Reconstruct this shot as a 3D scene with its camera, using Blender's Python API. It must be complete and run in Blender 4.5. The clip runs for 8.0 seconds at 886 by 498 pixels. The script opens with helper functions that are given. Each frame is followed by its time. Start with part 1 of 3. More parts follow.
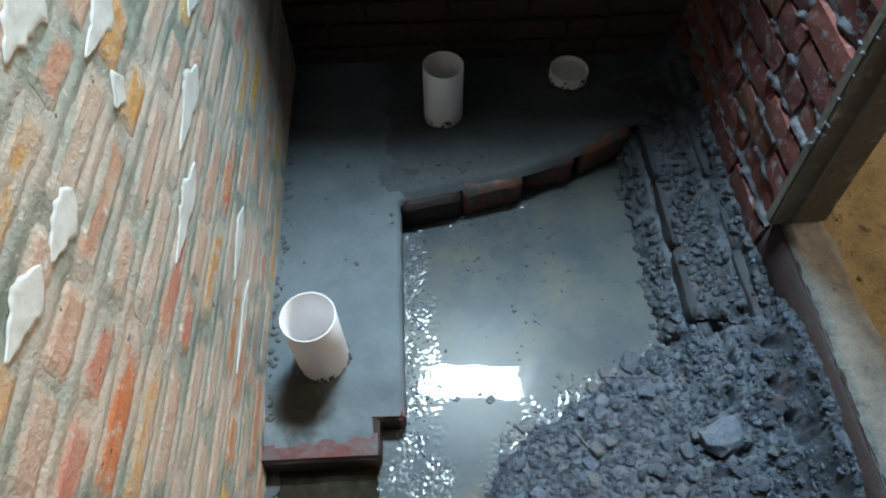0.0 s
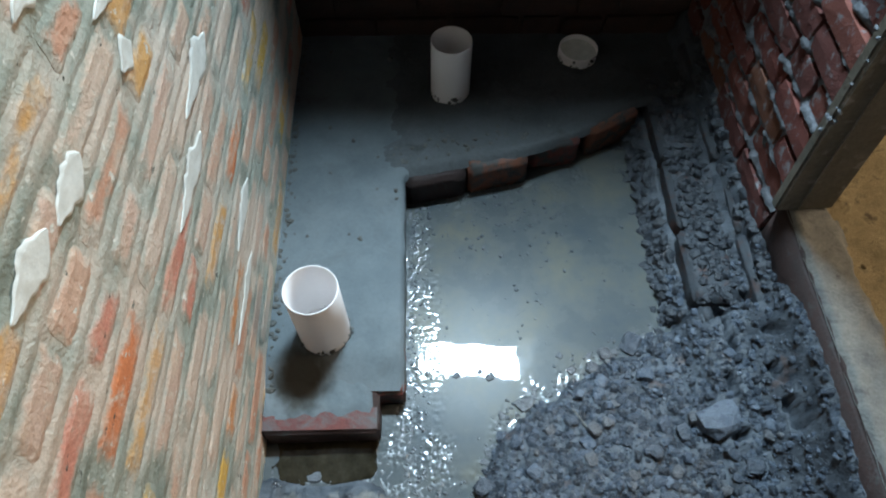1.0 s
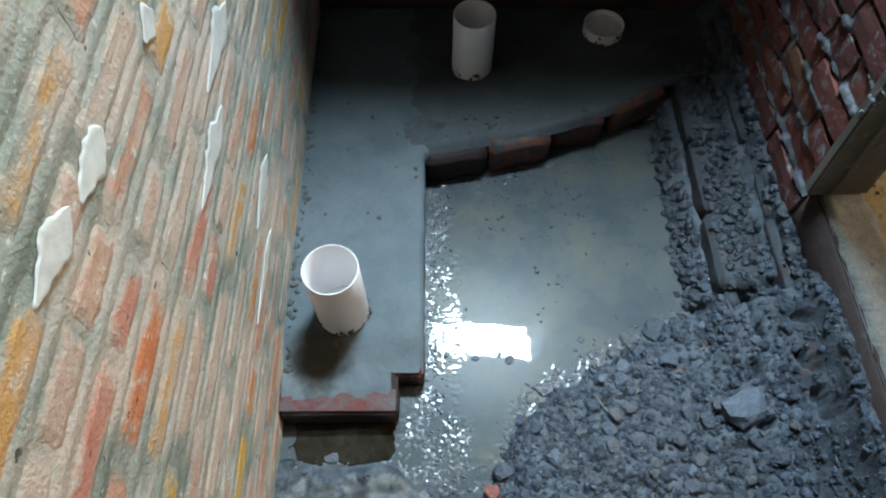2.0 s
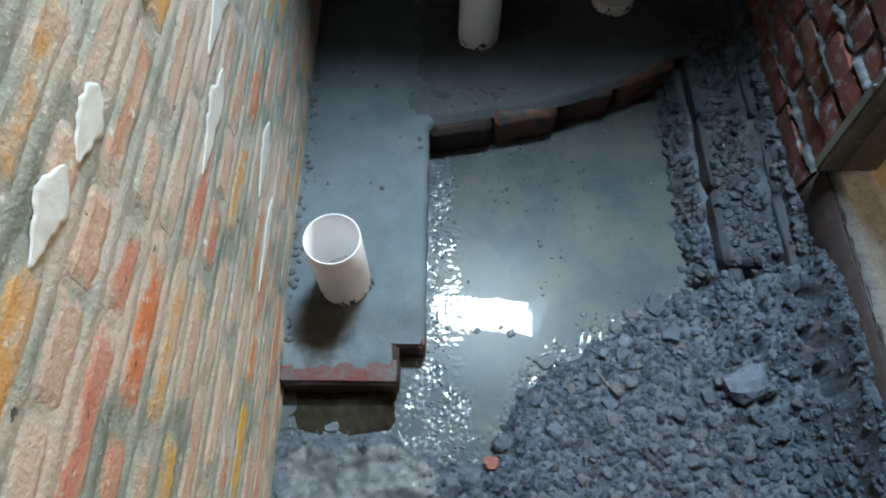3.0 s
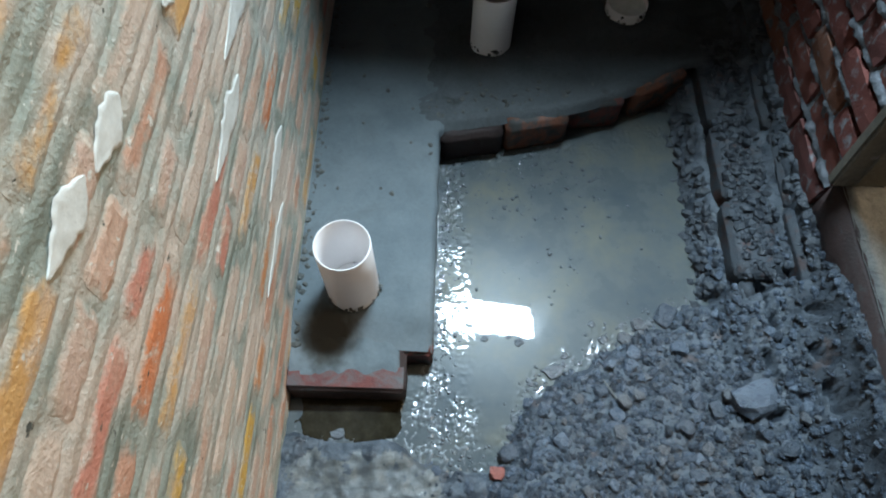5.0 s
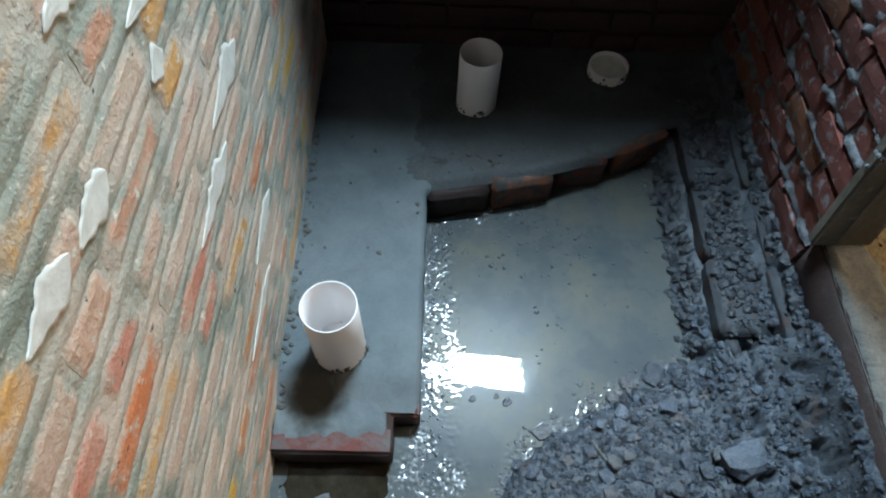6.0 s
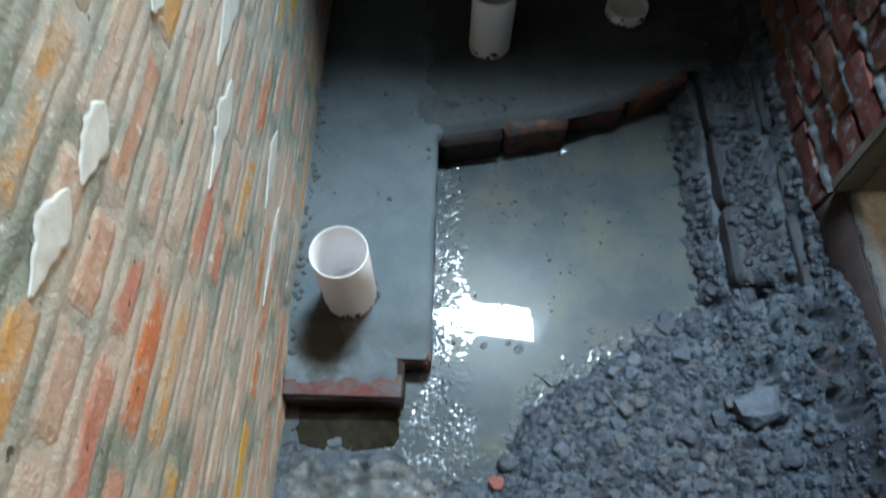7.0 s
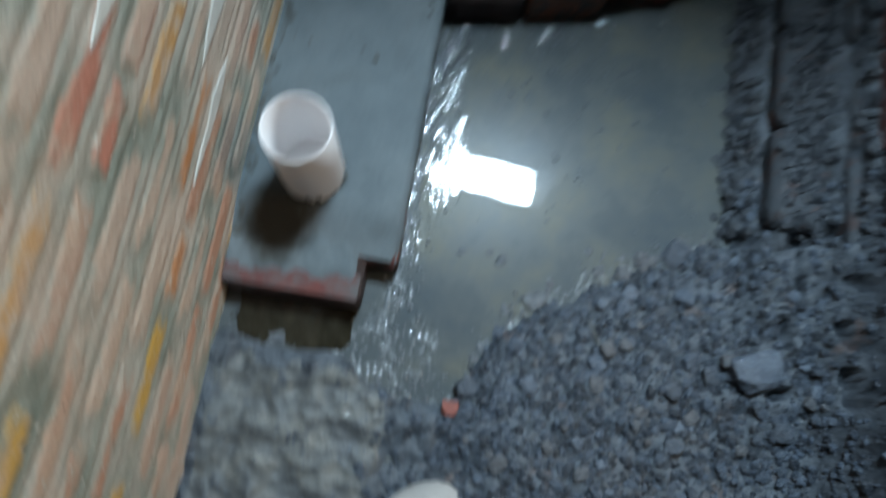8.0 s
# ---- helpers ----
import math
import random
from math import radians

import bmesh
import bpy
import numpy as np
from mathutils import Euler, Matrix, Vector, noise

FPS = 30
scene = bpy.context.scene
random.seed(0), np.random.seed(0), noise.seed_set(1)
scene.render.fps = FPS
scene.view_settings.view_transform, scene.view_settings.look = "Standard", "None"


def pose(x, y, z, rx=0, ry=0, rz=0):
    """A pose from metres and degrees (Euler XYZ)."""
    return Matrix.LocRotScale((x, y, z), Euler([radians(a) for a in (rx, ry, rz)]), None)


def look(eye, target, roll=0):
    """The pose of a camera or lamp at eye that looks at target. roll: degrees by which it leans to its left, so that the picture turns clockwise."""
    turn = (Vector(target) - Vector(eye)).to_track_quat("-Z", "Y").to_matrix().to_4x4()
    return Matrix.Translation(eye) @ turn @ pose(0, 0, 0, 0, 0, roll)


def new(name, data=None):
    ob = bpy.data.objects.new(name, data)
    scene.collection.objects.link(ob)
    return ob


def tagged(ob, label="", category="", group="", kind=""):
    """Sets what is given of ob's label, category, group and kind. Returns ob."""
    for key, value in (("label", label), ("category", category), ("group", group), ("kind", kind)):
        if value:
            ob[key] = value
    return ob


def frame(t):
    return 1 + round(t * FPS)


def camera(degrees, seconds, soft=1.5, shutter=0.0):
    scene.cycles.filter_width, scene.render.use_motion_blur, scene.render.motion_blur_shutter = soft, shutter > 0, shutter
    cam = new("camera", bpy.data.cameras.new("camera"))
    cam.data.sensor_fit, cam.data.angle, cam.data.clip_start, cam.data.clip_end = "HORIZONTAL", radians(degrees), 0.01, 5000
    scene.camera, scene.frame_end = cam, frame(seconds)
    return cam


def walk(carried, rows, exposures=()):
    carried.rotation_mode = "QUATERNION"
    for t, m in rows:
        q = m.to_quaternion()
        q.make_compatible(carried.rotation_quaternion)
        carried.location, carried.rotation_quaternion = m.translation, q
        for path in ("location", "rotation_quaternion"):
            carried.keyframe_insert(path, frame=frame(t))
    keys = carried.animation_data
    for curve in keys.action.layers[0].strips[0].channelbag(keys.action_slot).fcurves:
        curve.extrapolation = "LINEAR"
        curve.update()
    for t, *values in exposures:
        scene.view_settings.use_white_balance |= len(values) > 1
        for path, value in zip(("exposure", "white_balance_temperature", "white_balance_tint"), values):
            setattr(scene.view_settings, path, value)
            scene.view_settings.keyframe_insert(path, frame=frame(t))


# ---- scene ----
cam = camera(66.3, 8.0, soft=2.0, shutter=0.5)
METRES, EYE, TILT, LEAN, TURN = 8.0, 1.5, 0.0, 0.0, 0.0
PATH = [
    (0, (0.041, 0.078, 1.452), (0.093, 1.178, -0.217), -0.2),
    (0.5, (0.041, 0.068, 1.457), (0.08, 1.153, -0.223), -0.2),
    (1, (0.034, 0.076, 1.447), (0.083, 1.124, -0.255), 1.3),
    (2.3, (0.004, 0.1, 1.419), (0.022, 1.062, -0.334), 1.2),
    (2.5, (0.008, 0.09, 1.416), (0.025, 1.03, -0.349), 1.5),
    (3, (0.007, 0.096, 1.41), (0.023, 1.024, -0.362), 1.6),
    (3.5, (0.019, 0.093, 1.416), (0.014, 1.001, -0.366), 0.6),
    (4, (0.017, 0.095, 1.43), (-0.019, 1.036, -0.335), -0.3),
    (4.2, (-0.011, 0.12, 1.428), (-0.023, 1.043, -0.347), 0.5),
    (5.5, (-0.009, 0.109, 1.405), (0.009, 1.055, -0.357), 3.1),
    (6, (-0.005, 0.13, 1.427), (0.033, 1.184, -0.273), 3.4),
    (6.5, (0.003, 0.123, 1.436), (-0.028, 1.162, -0.272), 0.4),
    (7, (-0.008, 0.132, 1.4), (0.005, 1.061, -0.371), 2.5),
    (7.5, (0.021, 0.183, 1.343), (-0.013, 0.925, -0.514), 0.4),
    (7.6, (0.022, 0.216, 1.332), (-0.022, 0.94, -0.532), -0.2),
    (7.7, (0.053, 0.224, 1.327), (-0.048, 1.002, -0.513), -3.2),
    (7.8, (0.11, 0.249, 1.299), (-0.053, 1.018, -0.541), -6.8),
    (7.9, (0.056, 0.306, 1.288), (0.061, 0.932, -0.611), 6.3),
    (8, (0.031, 0.329, 1.237), (0.078, 0.802, -0.706), 15.5),
]
walk(cam, [(t, look(eye, target, roll)) for t, eye, target, roll in PATH],
     [(0, -0.16), (3, -0.2), (5.5, -0.22), (6.5, -0.26), (7.4, -0.38), (8, -0.62)])

# ---- light ----
world = bpy.data.worlds.new("world")
scene.world = world
world.use_nodes = True
wn = world.node_tree.nodes
sky = wn.new("ShaderNodeTexSky")
sky.sky_type, sky.sun_disc = "NISHITA", False
sky.sun_elevation, sky.sun_rotation = radians(35), radians(120)
wn["Background"].inputs[1].default_value = 0.05
world.node_tree.links.new(sky.outputs[0], wn["Background"].inputs[0])


def area(name, m, w, h, power, colour, spread=180.0):
    la = bpy.data.lights.new(name, "AREA")
    la.shape, la.size, la.size_y, la.energy, la.color = "RECTANGLE", w, h, power, colour
    la.spread = radians(spread)
    ob = new(name, la)
    ob.matrix_world = m
    return ob


WX0, WX1, WZ0, WZ1, BACK = -0.03, 0.66, 2.07, 3.07, 1.63
LEFT, RIGHT = -0.31, 0.79
# the sky falls steeply through the high opening
area("window_daylight", look((0.5 * (WX0 + WX1), BACK + 0.26, 2.98), (0.5 * (WX0 + WX1) - 0.1, BACK + 0.26 - 1.02, 0.58)), WX1 - WX0 + 0.02, 0.21, 114, (0.655, 0.885, 1.05), 120.0)
area("passage_daylight", look((1.98, 0.92, 1.55), (0.0, 0.45, 0.9)), 0.9, 1.2, 34, (1.0, 0.78, 0.53))

# ---- materials ----


def material(name, colours, scale=30.0, rough=(0.7, 0.95), bump=0.3, fine=220.0, random_ramp=None, smear=None, ior=1.5, bump_distance=0.004, spots=None, grain_mix=0.4, coat=0.0, pits=None, soft_edge=0.13, island=0.0):
    """colours: two or three base colours mixed by noise at two scales; random_ramp: colours picked per object;
    smear: (colour, amount, scale) of a second coat with patchy edges."""
    m = bpy.data.materials.new(name)
    m.use_nodes = True
    nt = m.node_tree
    b = nt.nodes["Principled BSDF"]
    L = nt.links.new

    def node(kind, **kw):
        n = nt.nodes.new(kind)
        for k, v in kw.items():
            if k in n.inputs:
                n.inputs[k].default_value = v
        return n

    geo = node("ShaderNodeNewGeometry")
    at = geo.outputs["Position"]
    info = node("ShaderNodeObjectInfo")
    shift = node("ShaderNodeVectorMath")
    shift.operation = "ADD"
    L(at, shift.inputs[0])
    wide = node("ShaderNodeMath")
    wide.operation = "MULTIPLY"
    L(info.outputs["Random"], wide.inputs[0])
    wide.inputs[1].default_value = 17.0
    L(wide.outputs[0], shift.inputs[1])
    co = shift.outputs[0]
    n1 = node("ShaderNodeTexNoise", Scale=scale, Detail=6.0, Roughness=0.6)
    n2 = node("ShaderNodeTexNoise", Scale=fine, Detail=4.0, Roughness=0.65)
    L(co, n1.inputs["Vector"]), L(co, n2.inputs["Vector"])
    ramp = node("ShaderNodeValToRGB")
    els = ramp.color_ramp.elements
    els[0].position, els[1].position = 0.32, 0.68
    els[0].color, els[1].color = (*colours[0], 1), (*colours[-1], 1)
    if len(colours) == 3:
        els.new(0.5).color = (*colours[1], 1)
    L(n1.outputs["Fac"], ramp.inputs[0])
    col = ramp.outputs[0]
    if random_ramp:
        rr = node("ShaderNodeValToRGB")
        rr.color_ramp.interpolation = "CONSTANT"
        e = rr.color_ramp.elements
        e[0].color, e[1].color = (*random_ramp[0], 1), (*random_ramp[1], 1)
        e[1].position = 1.0 / len(random_ramp)
        for k, c in enumerate(random_ramp[2:]):
            e.new((k + 2.0) / len(random_ramp)).color = (*c, 1)
        L(info.outputs["Random"], rr.inputs[0])
        mx = node("ShaderNodeMix")
        mx.data_type, mx.blend_type = "RGBA", "MIX"
        mx.inputs["Factor"].default_value = 0.78
        L(col, mx.inputs[6]), L(rr.outputs[0], mx.inputs[7])
        col = mx.outputs[2]
    grain = node("ShaderNodeMix")
    grain.data_type, grain.blend_type = "RGBA", "MULTIPLY"
    grain.inputs["Factor"].default_value = grain_mix
    gr = node("ShaderNodeValToRGB")
    gr.color_ramp.elements[0].position, gr.color_ramp.elements[1].position = 0.3, 0.62
    gr.color_ramp.elements[0].color, gr.color_ramp.elements[1].color = (0.45, 0.45, 0.45, 1), (1.1, 1.1, 1.1, 1)
    L(n2.outputs["Fac"], gr.inputs[0])
    L(col, grain.inputs[6]), L(gr.outputs[0], grain.inputs[7])
    col = grain.outputs[2]
    if island:
        ir = node("ShaderNodeMapRange")
        ir.inputs["To Min"].default_value, ir.inputs["To Max"].default_value = 1 - island, 1 + island
        L(geo.outputs["Random Per Island"], ir.inputs["Value"])
        im = node("ShaderNodeMix")
        im.data_type, im.blend_type = "RGBA", "MULTIPLY"
        im.inputs["Factor"].default_value = 1.0
        L(col, im.inputs[6]), L(ir.outputs[0], im.inputs[7])
        col = im.outputs[2]
    for patch in (smear, spots, pits):
        if not patch:
            continue
        c, amount, sc = patch
        n3 = node("ShaderNodeTexNoise", Scale=sc, Detail=7.0, Roughness=0.62, Distortion=0.4)
        L(co, n3.inputs["Vector"])
        r3 = node("ShaderNodeValToRGB")
        r3.color_ramp.elements[0].position, r3.color_ramp.elements[1].position = 0.60 - amount * 0.3, 0.60 - amount * 0.3 + (0.05 if patch is pits else soft_edge)
        L(n3.outputs["Fac"], r3.inputs[0])
        m3 = node("ShaderNodeMix")
        m3.data_type = "RGBA"
        L(r3.outputs[0], m3.inputs["Factor"]), L(col, m3.inputs[6])
        m3.inputs[7].default_value = (*c, 1)
        col = m3.outputs[2]
    L(col, b.inputs["Base Color"])
    rg = node("ShaderNodeMapRange")
    rg.inputs["From Min"].default_value, rg.inputs["From Max"].default_value = 0.3, 0.7
    rg.inputs["To Min"].default_value, rg.inputs["To Max"].default_value = rough
    L(n1.outputs["Fac"], rg.inputs["Value"]), L(rg.outputs[0], b.inputs["Roughness"])
    b.inputs["IOR"].default_value = ior
    if coat:
        b.inputs["Coat Weight"].default_value, b.inputs["Coat Roughness"].default_value, b.inputs["Coat IOR"].default_value = coat, 0.02, 1.33
    if bump:
        bp = node("ShaderNodeBump", Strength=bump, Distance=bump_distance)
        sm = node("ShaderNodeMath")
        sm.operation = "ADD"
        L(n1.outputs["Fac"], sm.inputs[0]), L(n2.outputs["Fac"], sm.inputs[1])
        L(sm.outputs[0], bp.inputs["Height"]), L(bp.outputs[0], b.inputs["Normal"])
    return m



def smeared_wall(name, brick_tints=None):
    """Mortar smeared by hand over a whole wall; with brick_tints, the bricks show through where the smear is thin."""
    m = bpy.data.materials.new(name)
    m.use_nodes = True
    nt = m.node_tree
    b = nt.nodes["Principled BSDF"]
    L = nt.links.new
    at = nt.nodes.new("ShaderNodeNewGeometry").outputs["Position"]

    def stretched(along, up):
        mp = nt.nodes.new("ShaderNodeMapping")
        mp.inputs["Scale"].default_value = (along, along, up)
        L(at, mp.inputs["Vector"])
        return mp.outputs[0]

    def noisy(co, scale, detail=5.0, rough=0.6, twist=0.3):
        n = nt.nodes.new("ShaderNodeTexNoise")
        n.inputs["Scale"].default_value, n.inputs["Detail"].default_value = scale, detail
        n.inputs["Roughness"].default_value, n.inputs["Distortion"].default_value = rough, twist
        L(co, n.inputs["Vector"])
        return n.outputs["Fac"]

    def ramp(fac, *stops):
        r = nt.nodes.new("ShaderNodeValToRGB")
        e = r.color_ramp.elements
        e[0].position, e[0].color = stops[0][0], (*stops[0][1], 1)
        e[1].position, e[1].color = stops[-1][0], (*stops[-1][1], 1)
        for p, c in stops[1:-1]:
            e.new(p).color = (*c, 1)
        L(fac, r.inputs[0])
        return r.outputs[0]

    def mask(fac, lo, hi):
        r = nt.nodes.new("ShaderNodeMapRange")
        r.interpolation_type = "SMOOTHSTEP"
        r.inputs["From Min"].default_value, r.inputs["From Max"].default_value = lo, hi
        L(fac, r.inputs["Value"])
        return r.outputs[0]

    def mix(fac, a, c, blend="MIX", amount=1.0):
        x = nt.nodes.new("ShaderNodeMix")
        x.data_type, x.blend_type = "RGBA", blend
        if fac is None:
            x.inputs["Factor"].default_value = amount
        else:
            L(fac, x.inputs["Factor"])
        for sock, v in ((x.inputs[6], a), (x.inputs[7], c)):
            if isinstance(v, tuple):
                sock.default_value = (*v, 1)
            else:
                L(v, sock)
        return x.outputs[2]

    def maths(op, a, c, d=None):
        x = nt.nodes.new("ShaderNodeMath")
        x.operation = op
        for k, v in enumerate((a, c, d)):
            if v is None:
                continue
            if isinstance(v, float):
                x.inputs[k].default_value = v
            else:
                L(v, x.inputs[k])
        return x.outputs[0]

    long = stretched(0.45, 1.0)
    col = ramp(noisy(long, 13.0), (0.32, (0.20, 0.225, 0.185)), (0.46, (0.31, 0.325, 0.27)), (0.56, (0.43, 0.41, 0.345)), (0.68, (0.57, 0.50, 0.42)))
    col = mix(mask(noisy(stretched(0.6, 1.0), 7.0, 4.0), 0.44, 0.62), col, (0.56, 0.45, 0.36))
    if brick_tints:
        info = nt.nodes.new("ShaderNodeObjectInfo").outputs["Random"]
        n = len(brick_tints)
        rr = nt.nodes.new("ShaderNodeValToRGB")
        rr.color_ramp.interpolation = "CONSTANT"
        e = rr.color_ramp.elements
        e[0].color, e[1].color, e[1].position = (*brick_tints[0], 1), (*brick_tints[1], 1), 1.0 / n
        for k, c in enumerate(brick_tints[2:]):
            e.new((k + 2.0) / n).color = (*c, 1)
        L(info, rr.inputs[0])
        own = mix(mask(noisy(long, 24.0), 0.44, 0.72), rr.outputs[0], (0.58, 0.42, 0.31))
        own = mix(mask(noisy(at, 30.0), 0.55, 0.72), own, (0.60, 0.50, 0.40))
        # the smear is thickest towards the joints
        tc = nt.nodes.new("ShaderNodeTexCoord")
        sp = nt.nodes.new("ShaderNodeSeparateXYZ")
        L(tc.outputs["Object"], sp.inputs[0])
        ex = maths("MULTIPLY", maths("SUBTRACT", maths("ABSOLUTE", sp.outputs[0], None), 0.36), 1.6)
        ez = maths("SUBTRACT", maths("ABSOLUTE", sp.outputs[2], None), 0.29)
        edge = maths("MAXIMUM", ex, ez)
        cover = maths("ADD", maths("MULTIPLY", edge, 2.3), maths("ADD", maths("MULTIPLY", maths("SUBTRACT", noisy(stretched(0.6, 0.9), 13.0), 0.51), 3.3), maths("MULTIPLY", maths("SUBTRACT", noisy(at, 48.0), 0.5), 1.1)))
        col = mix(mask(cover, -0.32, 0.42), own, col)
    # dark pits and crumbs, pale dry scuffs
    col = mix(mask(noisy(stretched(0.7, 1.0), 95.0, 3.0), 0.63, 0.70), col, (0.60, 0.56, 0.48))
    col = mix(mask(noisy(stretched(0.6, 1.2), 46.0, 4.0, 0.65), 0.685, 0.72), col, (0.07, 0.07, 0.055))
    fine = noisy(at, 190.0, 4.0)
    col = mix(None, col, ramp(fine, (0.3, (0.62, 0.62, 0.62)), (0.62, (1.08, 1.08, 1.08))), "MULTIPLY", 0.45)
    L(col, b.inputs["Base Color"])
    b.inputs["Roughness"].default_value = 0.9
    bp = nt.nodes.new("ShaderNodeBump")
    bp.inputs["Strength"].default_value, bp.inputs["Distance"].default_value = 0.4, 0.004
    L(maths("ADD", maths("MULTIPLY", noisy(at, 42.0), 1.6), fine), bp.inputs["Height"])
    L(bp.outputs[0], b.inputs["Normal"])
    return m


M_brick_left = smeared_wall("smeared_brick", [(0.55, 0.29, 0.19), (0.58, 0.40, 0.31), (0.60, 0.19, 0.07), (0.56, 0.35, 0.25), (0.64, 0.38, 0.08), (0.56, 0.43, 0.34), (0.60, 0.46, 0.36), (0.55, 0.22, 0.15), (0.62, 0.34, 0.12), (0.58, 0.25, 0.10), (0.57, 0.41, 0.32), (0.55, 0.38, 0.29)])
M_brick_right = material("raw_brick", [(0.075, 0.023, 0.017), (0.145, 0.045, 0.032)], 28, (0.75, 0.95), 0.6, 180,
                         random_ramp=[(0.135, 0.034, 0.026), (0.165, 0.048, 0.034), (0.095, 0.026, 0.022), (0.16, 0.064, 0.034)],
                         smear=((0.17, 0.18, 0.19), 0.14, 40))
M_brick_wet = material("wet_brick", [(0.10, 0.03, 0.022), (0.17, 0.055, 0.038)], 30, (0.45, 0.8), 0.5, 200,
                       random_ramp=[(0.17, 0.04, 0.03), (0.10, 0.035, 0.026), (0.19, 0.07, 0.035)], smear=((0.05, 0.05, 0.048), 0.5, 30))
# the kerb's dark brown, also used to put a brick's shade into its colour
M_brick_kerb_shaded = material("dark_kerb_shaded_brick", [(0.02, 0.011, 0.01), (0.042, 0.02, 0.017)], 25, (0.55, 0.85), 0.5, 180, smear=((0.045, 0.045, 0.045), 0.1, 25))
M_brick_mud = material("muddy_brick", [(0.04, 0.017, 0.013), (0.07, 0.033, 0.026)], 30, (0.5, 0.85), 0.6, 200, smear=((0.034, 0.040, 0.048), 0.85, 24))
M_brick_red = material("damp_red_brick", [(0.085, 0.021, 0.017), (0.15, 0.042, 0.033)], 30, (0.7, 0.9), 0.4, 200, smear=((0.085, 0.083, 0.082), 0.66, 28), soft_edge=0.25)
M_mortar_left = smeared_wall("grey_mortar")
M_mortar_right = material("rough_mortar", [(0.065, 0.072, 0.083), (0.15, 0.158, 0.175)], 40, (0.8, 0.97), 0.7, 160)
M_plaster = material("white_plaster", [(0.58, 0.57, 0.52), (0.72, 0.71, 0.66)], 40, (0.7, 0.9), 0.15, 200, grain_mix=0.12)
M_cement = material("damp_cement", [(0.072, 0.088, 0.097), (0.10, 0.118, 0.127), (0.13, 0.145, 0.152)], 7, (0.72, 0.9), 0.2, 120,
                    spots=((0.05, 0.055, 0.055), -0.12, 38), smear=((0.075, 0.085, 0.088), 0.18, 8), soft_edge=0.22, grain_mix=0.15)


def shadow_stained(m, x, y, rx, ry, colour):
    """A soft-edged brown patch on a level surface: mud plus the pipe's painted shadow."""
    nt = m.node_tree
    L = nt.links.new
    base = nt.nodes["Principled BSDF"].inputs["Base Color"]
    old = base.links[0].from_socket
    mp = nt.nodes.new("ShaderNodeMapping")
    mp.vector_type = "TEXTURE"
    mp.inputs["Location"].default_value, mp.inputs["Scale"].default_value = (x, y, 0.08), (rx, ry, 0.5)
    L(nt.nodes.new("ShaderNodeNewGeometry").outputs["Position"], mp.inputs["Vector"])
    ln = nt.nodes.new("ShaderNodeVectorMath")
    ln.operation = "LENGTH"
    L(mp.outputs[0], ln.inputs[0])
    n = nt.nodes.new("ShaderNodeTexNoise")
    n.inputs["Scale"].default_value, n.inputs["Detail"].default_value = 2.2, 6.0
    L(mp.outputs[0], n.inputs["Vector"])
    add = nt.nodes.new("ShaderNodeMath")
    add.operation = "MULTIPLY_ADD"
    L(n.outputs["Fac"], add.inputs[0])
    add.inputs[1].default_value = 0.9
    L(ln.outputs["Value"], add.inputs[2])
    r = nt.nodes.new("ShaderNodeMapRange")
    r.interpolation_type = "SMOOTHSTEP"
    r.inputs["From Min"].default_value, r.inputs["From Max"].default_value = 0.95, 1.55
    r.inputs["To Min"].default_value, r.inputs["To Max"].default_value = 0.88, 0.0
    L(add.outputs[0], r.inputs["Value"])
    mx = nt.nodes.new("ShaderNodeMix")
    mx.data_type = "RGBA"
    L(r.outputs[0], mx.inputs["Factor"]), L(old, mx.inputs[6])
    mx.inputs[7].default_value = (*colour, 1)
    L(mx.outputs[2], base)


# mud before the near pipe, with the pipe's cast shadow painted into the colour
shadow_stained(M_cement, -0.236, 0.604, 0.068, 0.085, (0.022, 0.019, 0.012))
# darker copy of the wet mud: the footing's shade is put into its colour
M_side = material("shaded_mud_crumbs", [(0.012, 0.014, 0.018), (0.028, 0.033, 0.041), (0.05, 0.057, 0.067)], 22, (0.3, 0.7), 0.9, 140)
# wetter cement than the ledge, with the far shelf's shade put into its colour
M_shelf = material("shaded_wet_cement", [(0.036, 0.040, 0.042), (0.056, 0.063, 0.066), (0.080, 0.088, 0.093)], 9, (0.5, 0.8), 0.5, 120, spots=((0.02, 0.02, 0.02), 0.1, 24), soft_edge=0.2)
M_pool = material("brown_pool", [(0.013, 0.011, 0.007), (0.030, 0.026, 0.017)], 30, (0.03, 0.06), 0.0, 160, ior=1.33)
M_mud = material("wet_mud", [(0.019, 0.023, 0.029), (0.050, 0.060, 0.073), (0.092, 0.106, 0.124)], 22, (0.22, 0.7), 0.9, 140, spots=((0.11, 0.075, 0.065), 0.0, 12))
M_stone = material("rubble_stone", [(0.037, 0.046, 0.059), (0.076, 0.089, 0.108)], 45, (0.16, 0.48), 1.0, 260, island=0.6, spots=((0.062, 0.055, 0.053), -0.1, 7),
                   random_ramp=[(0.045, 0.057, 0.076), (0.072, 0.086, 0.108), (0.066, 0.066, 0.069), (0.036, 0.043, 0.054)])
M_red_stone = material("red_brick_chip", [(0.20, 0.062, 0.05), (0.27, 0.092, 0.07)], 60, (0.6, 0.9), 0.5, 240)
M_pale = material("pale_stone", [(0.27, 0.255, 0.24), (0.36, 0.34, 0.32)], 14, (0.6, 0.8), 0.1, 120, grain_mix=0.15)
M_dark_stone = material("dark_wet_stone", [(0.04, 0.045, 0.055), (0.08, 0.09, 0.10)], 50, (0.2, 0.5), 0.5, 200)
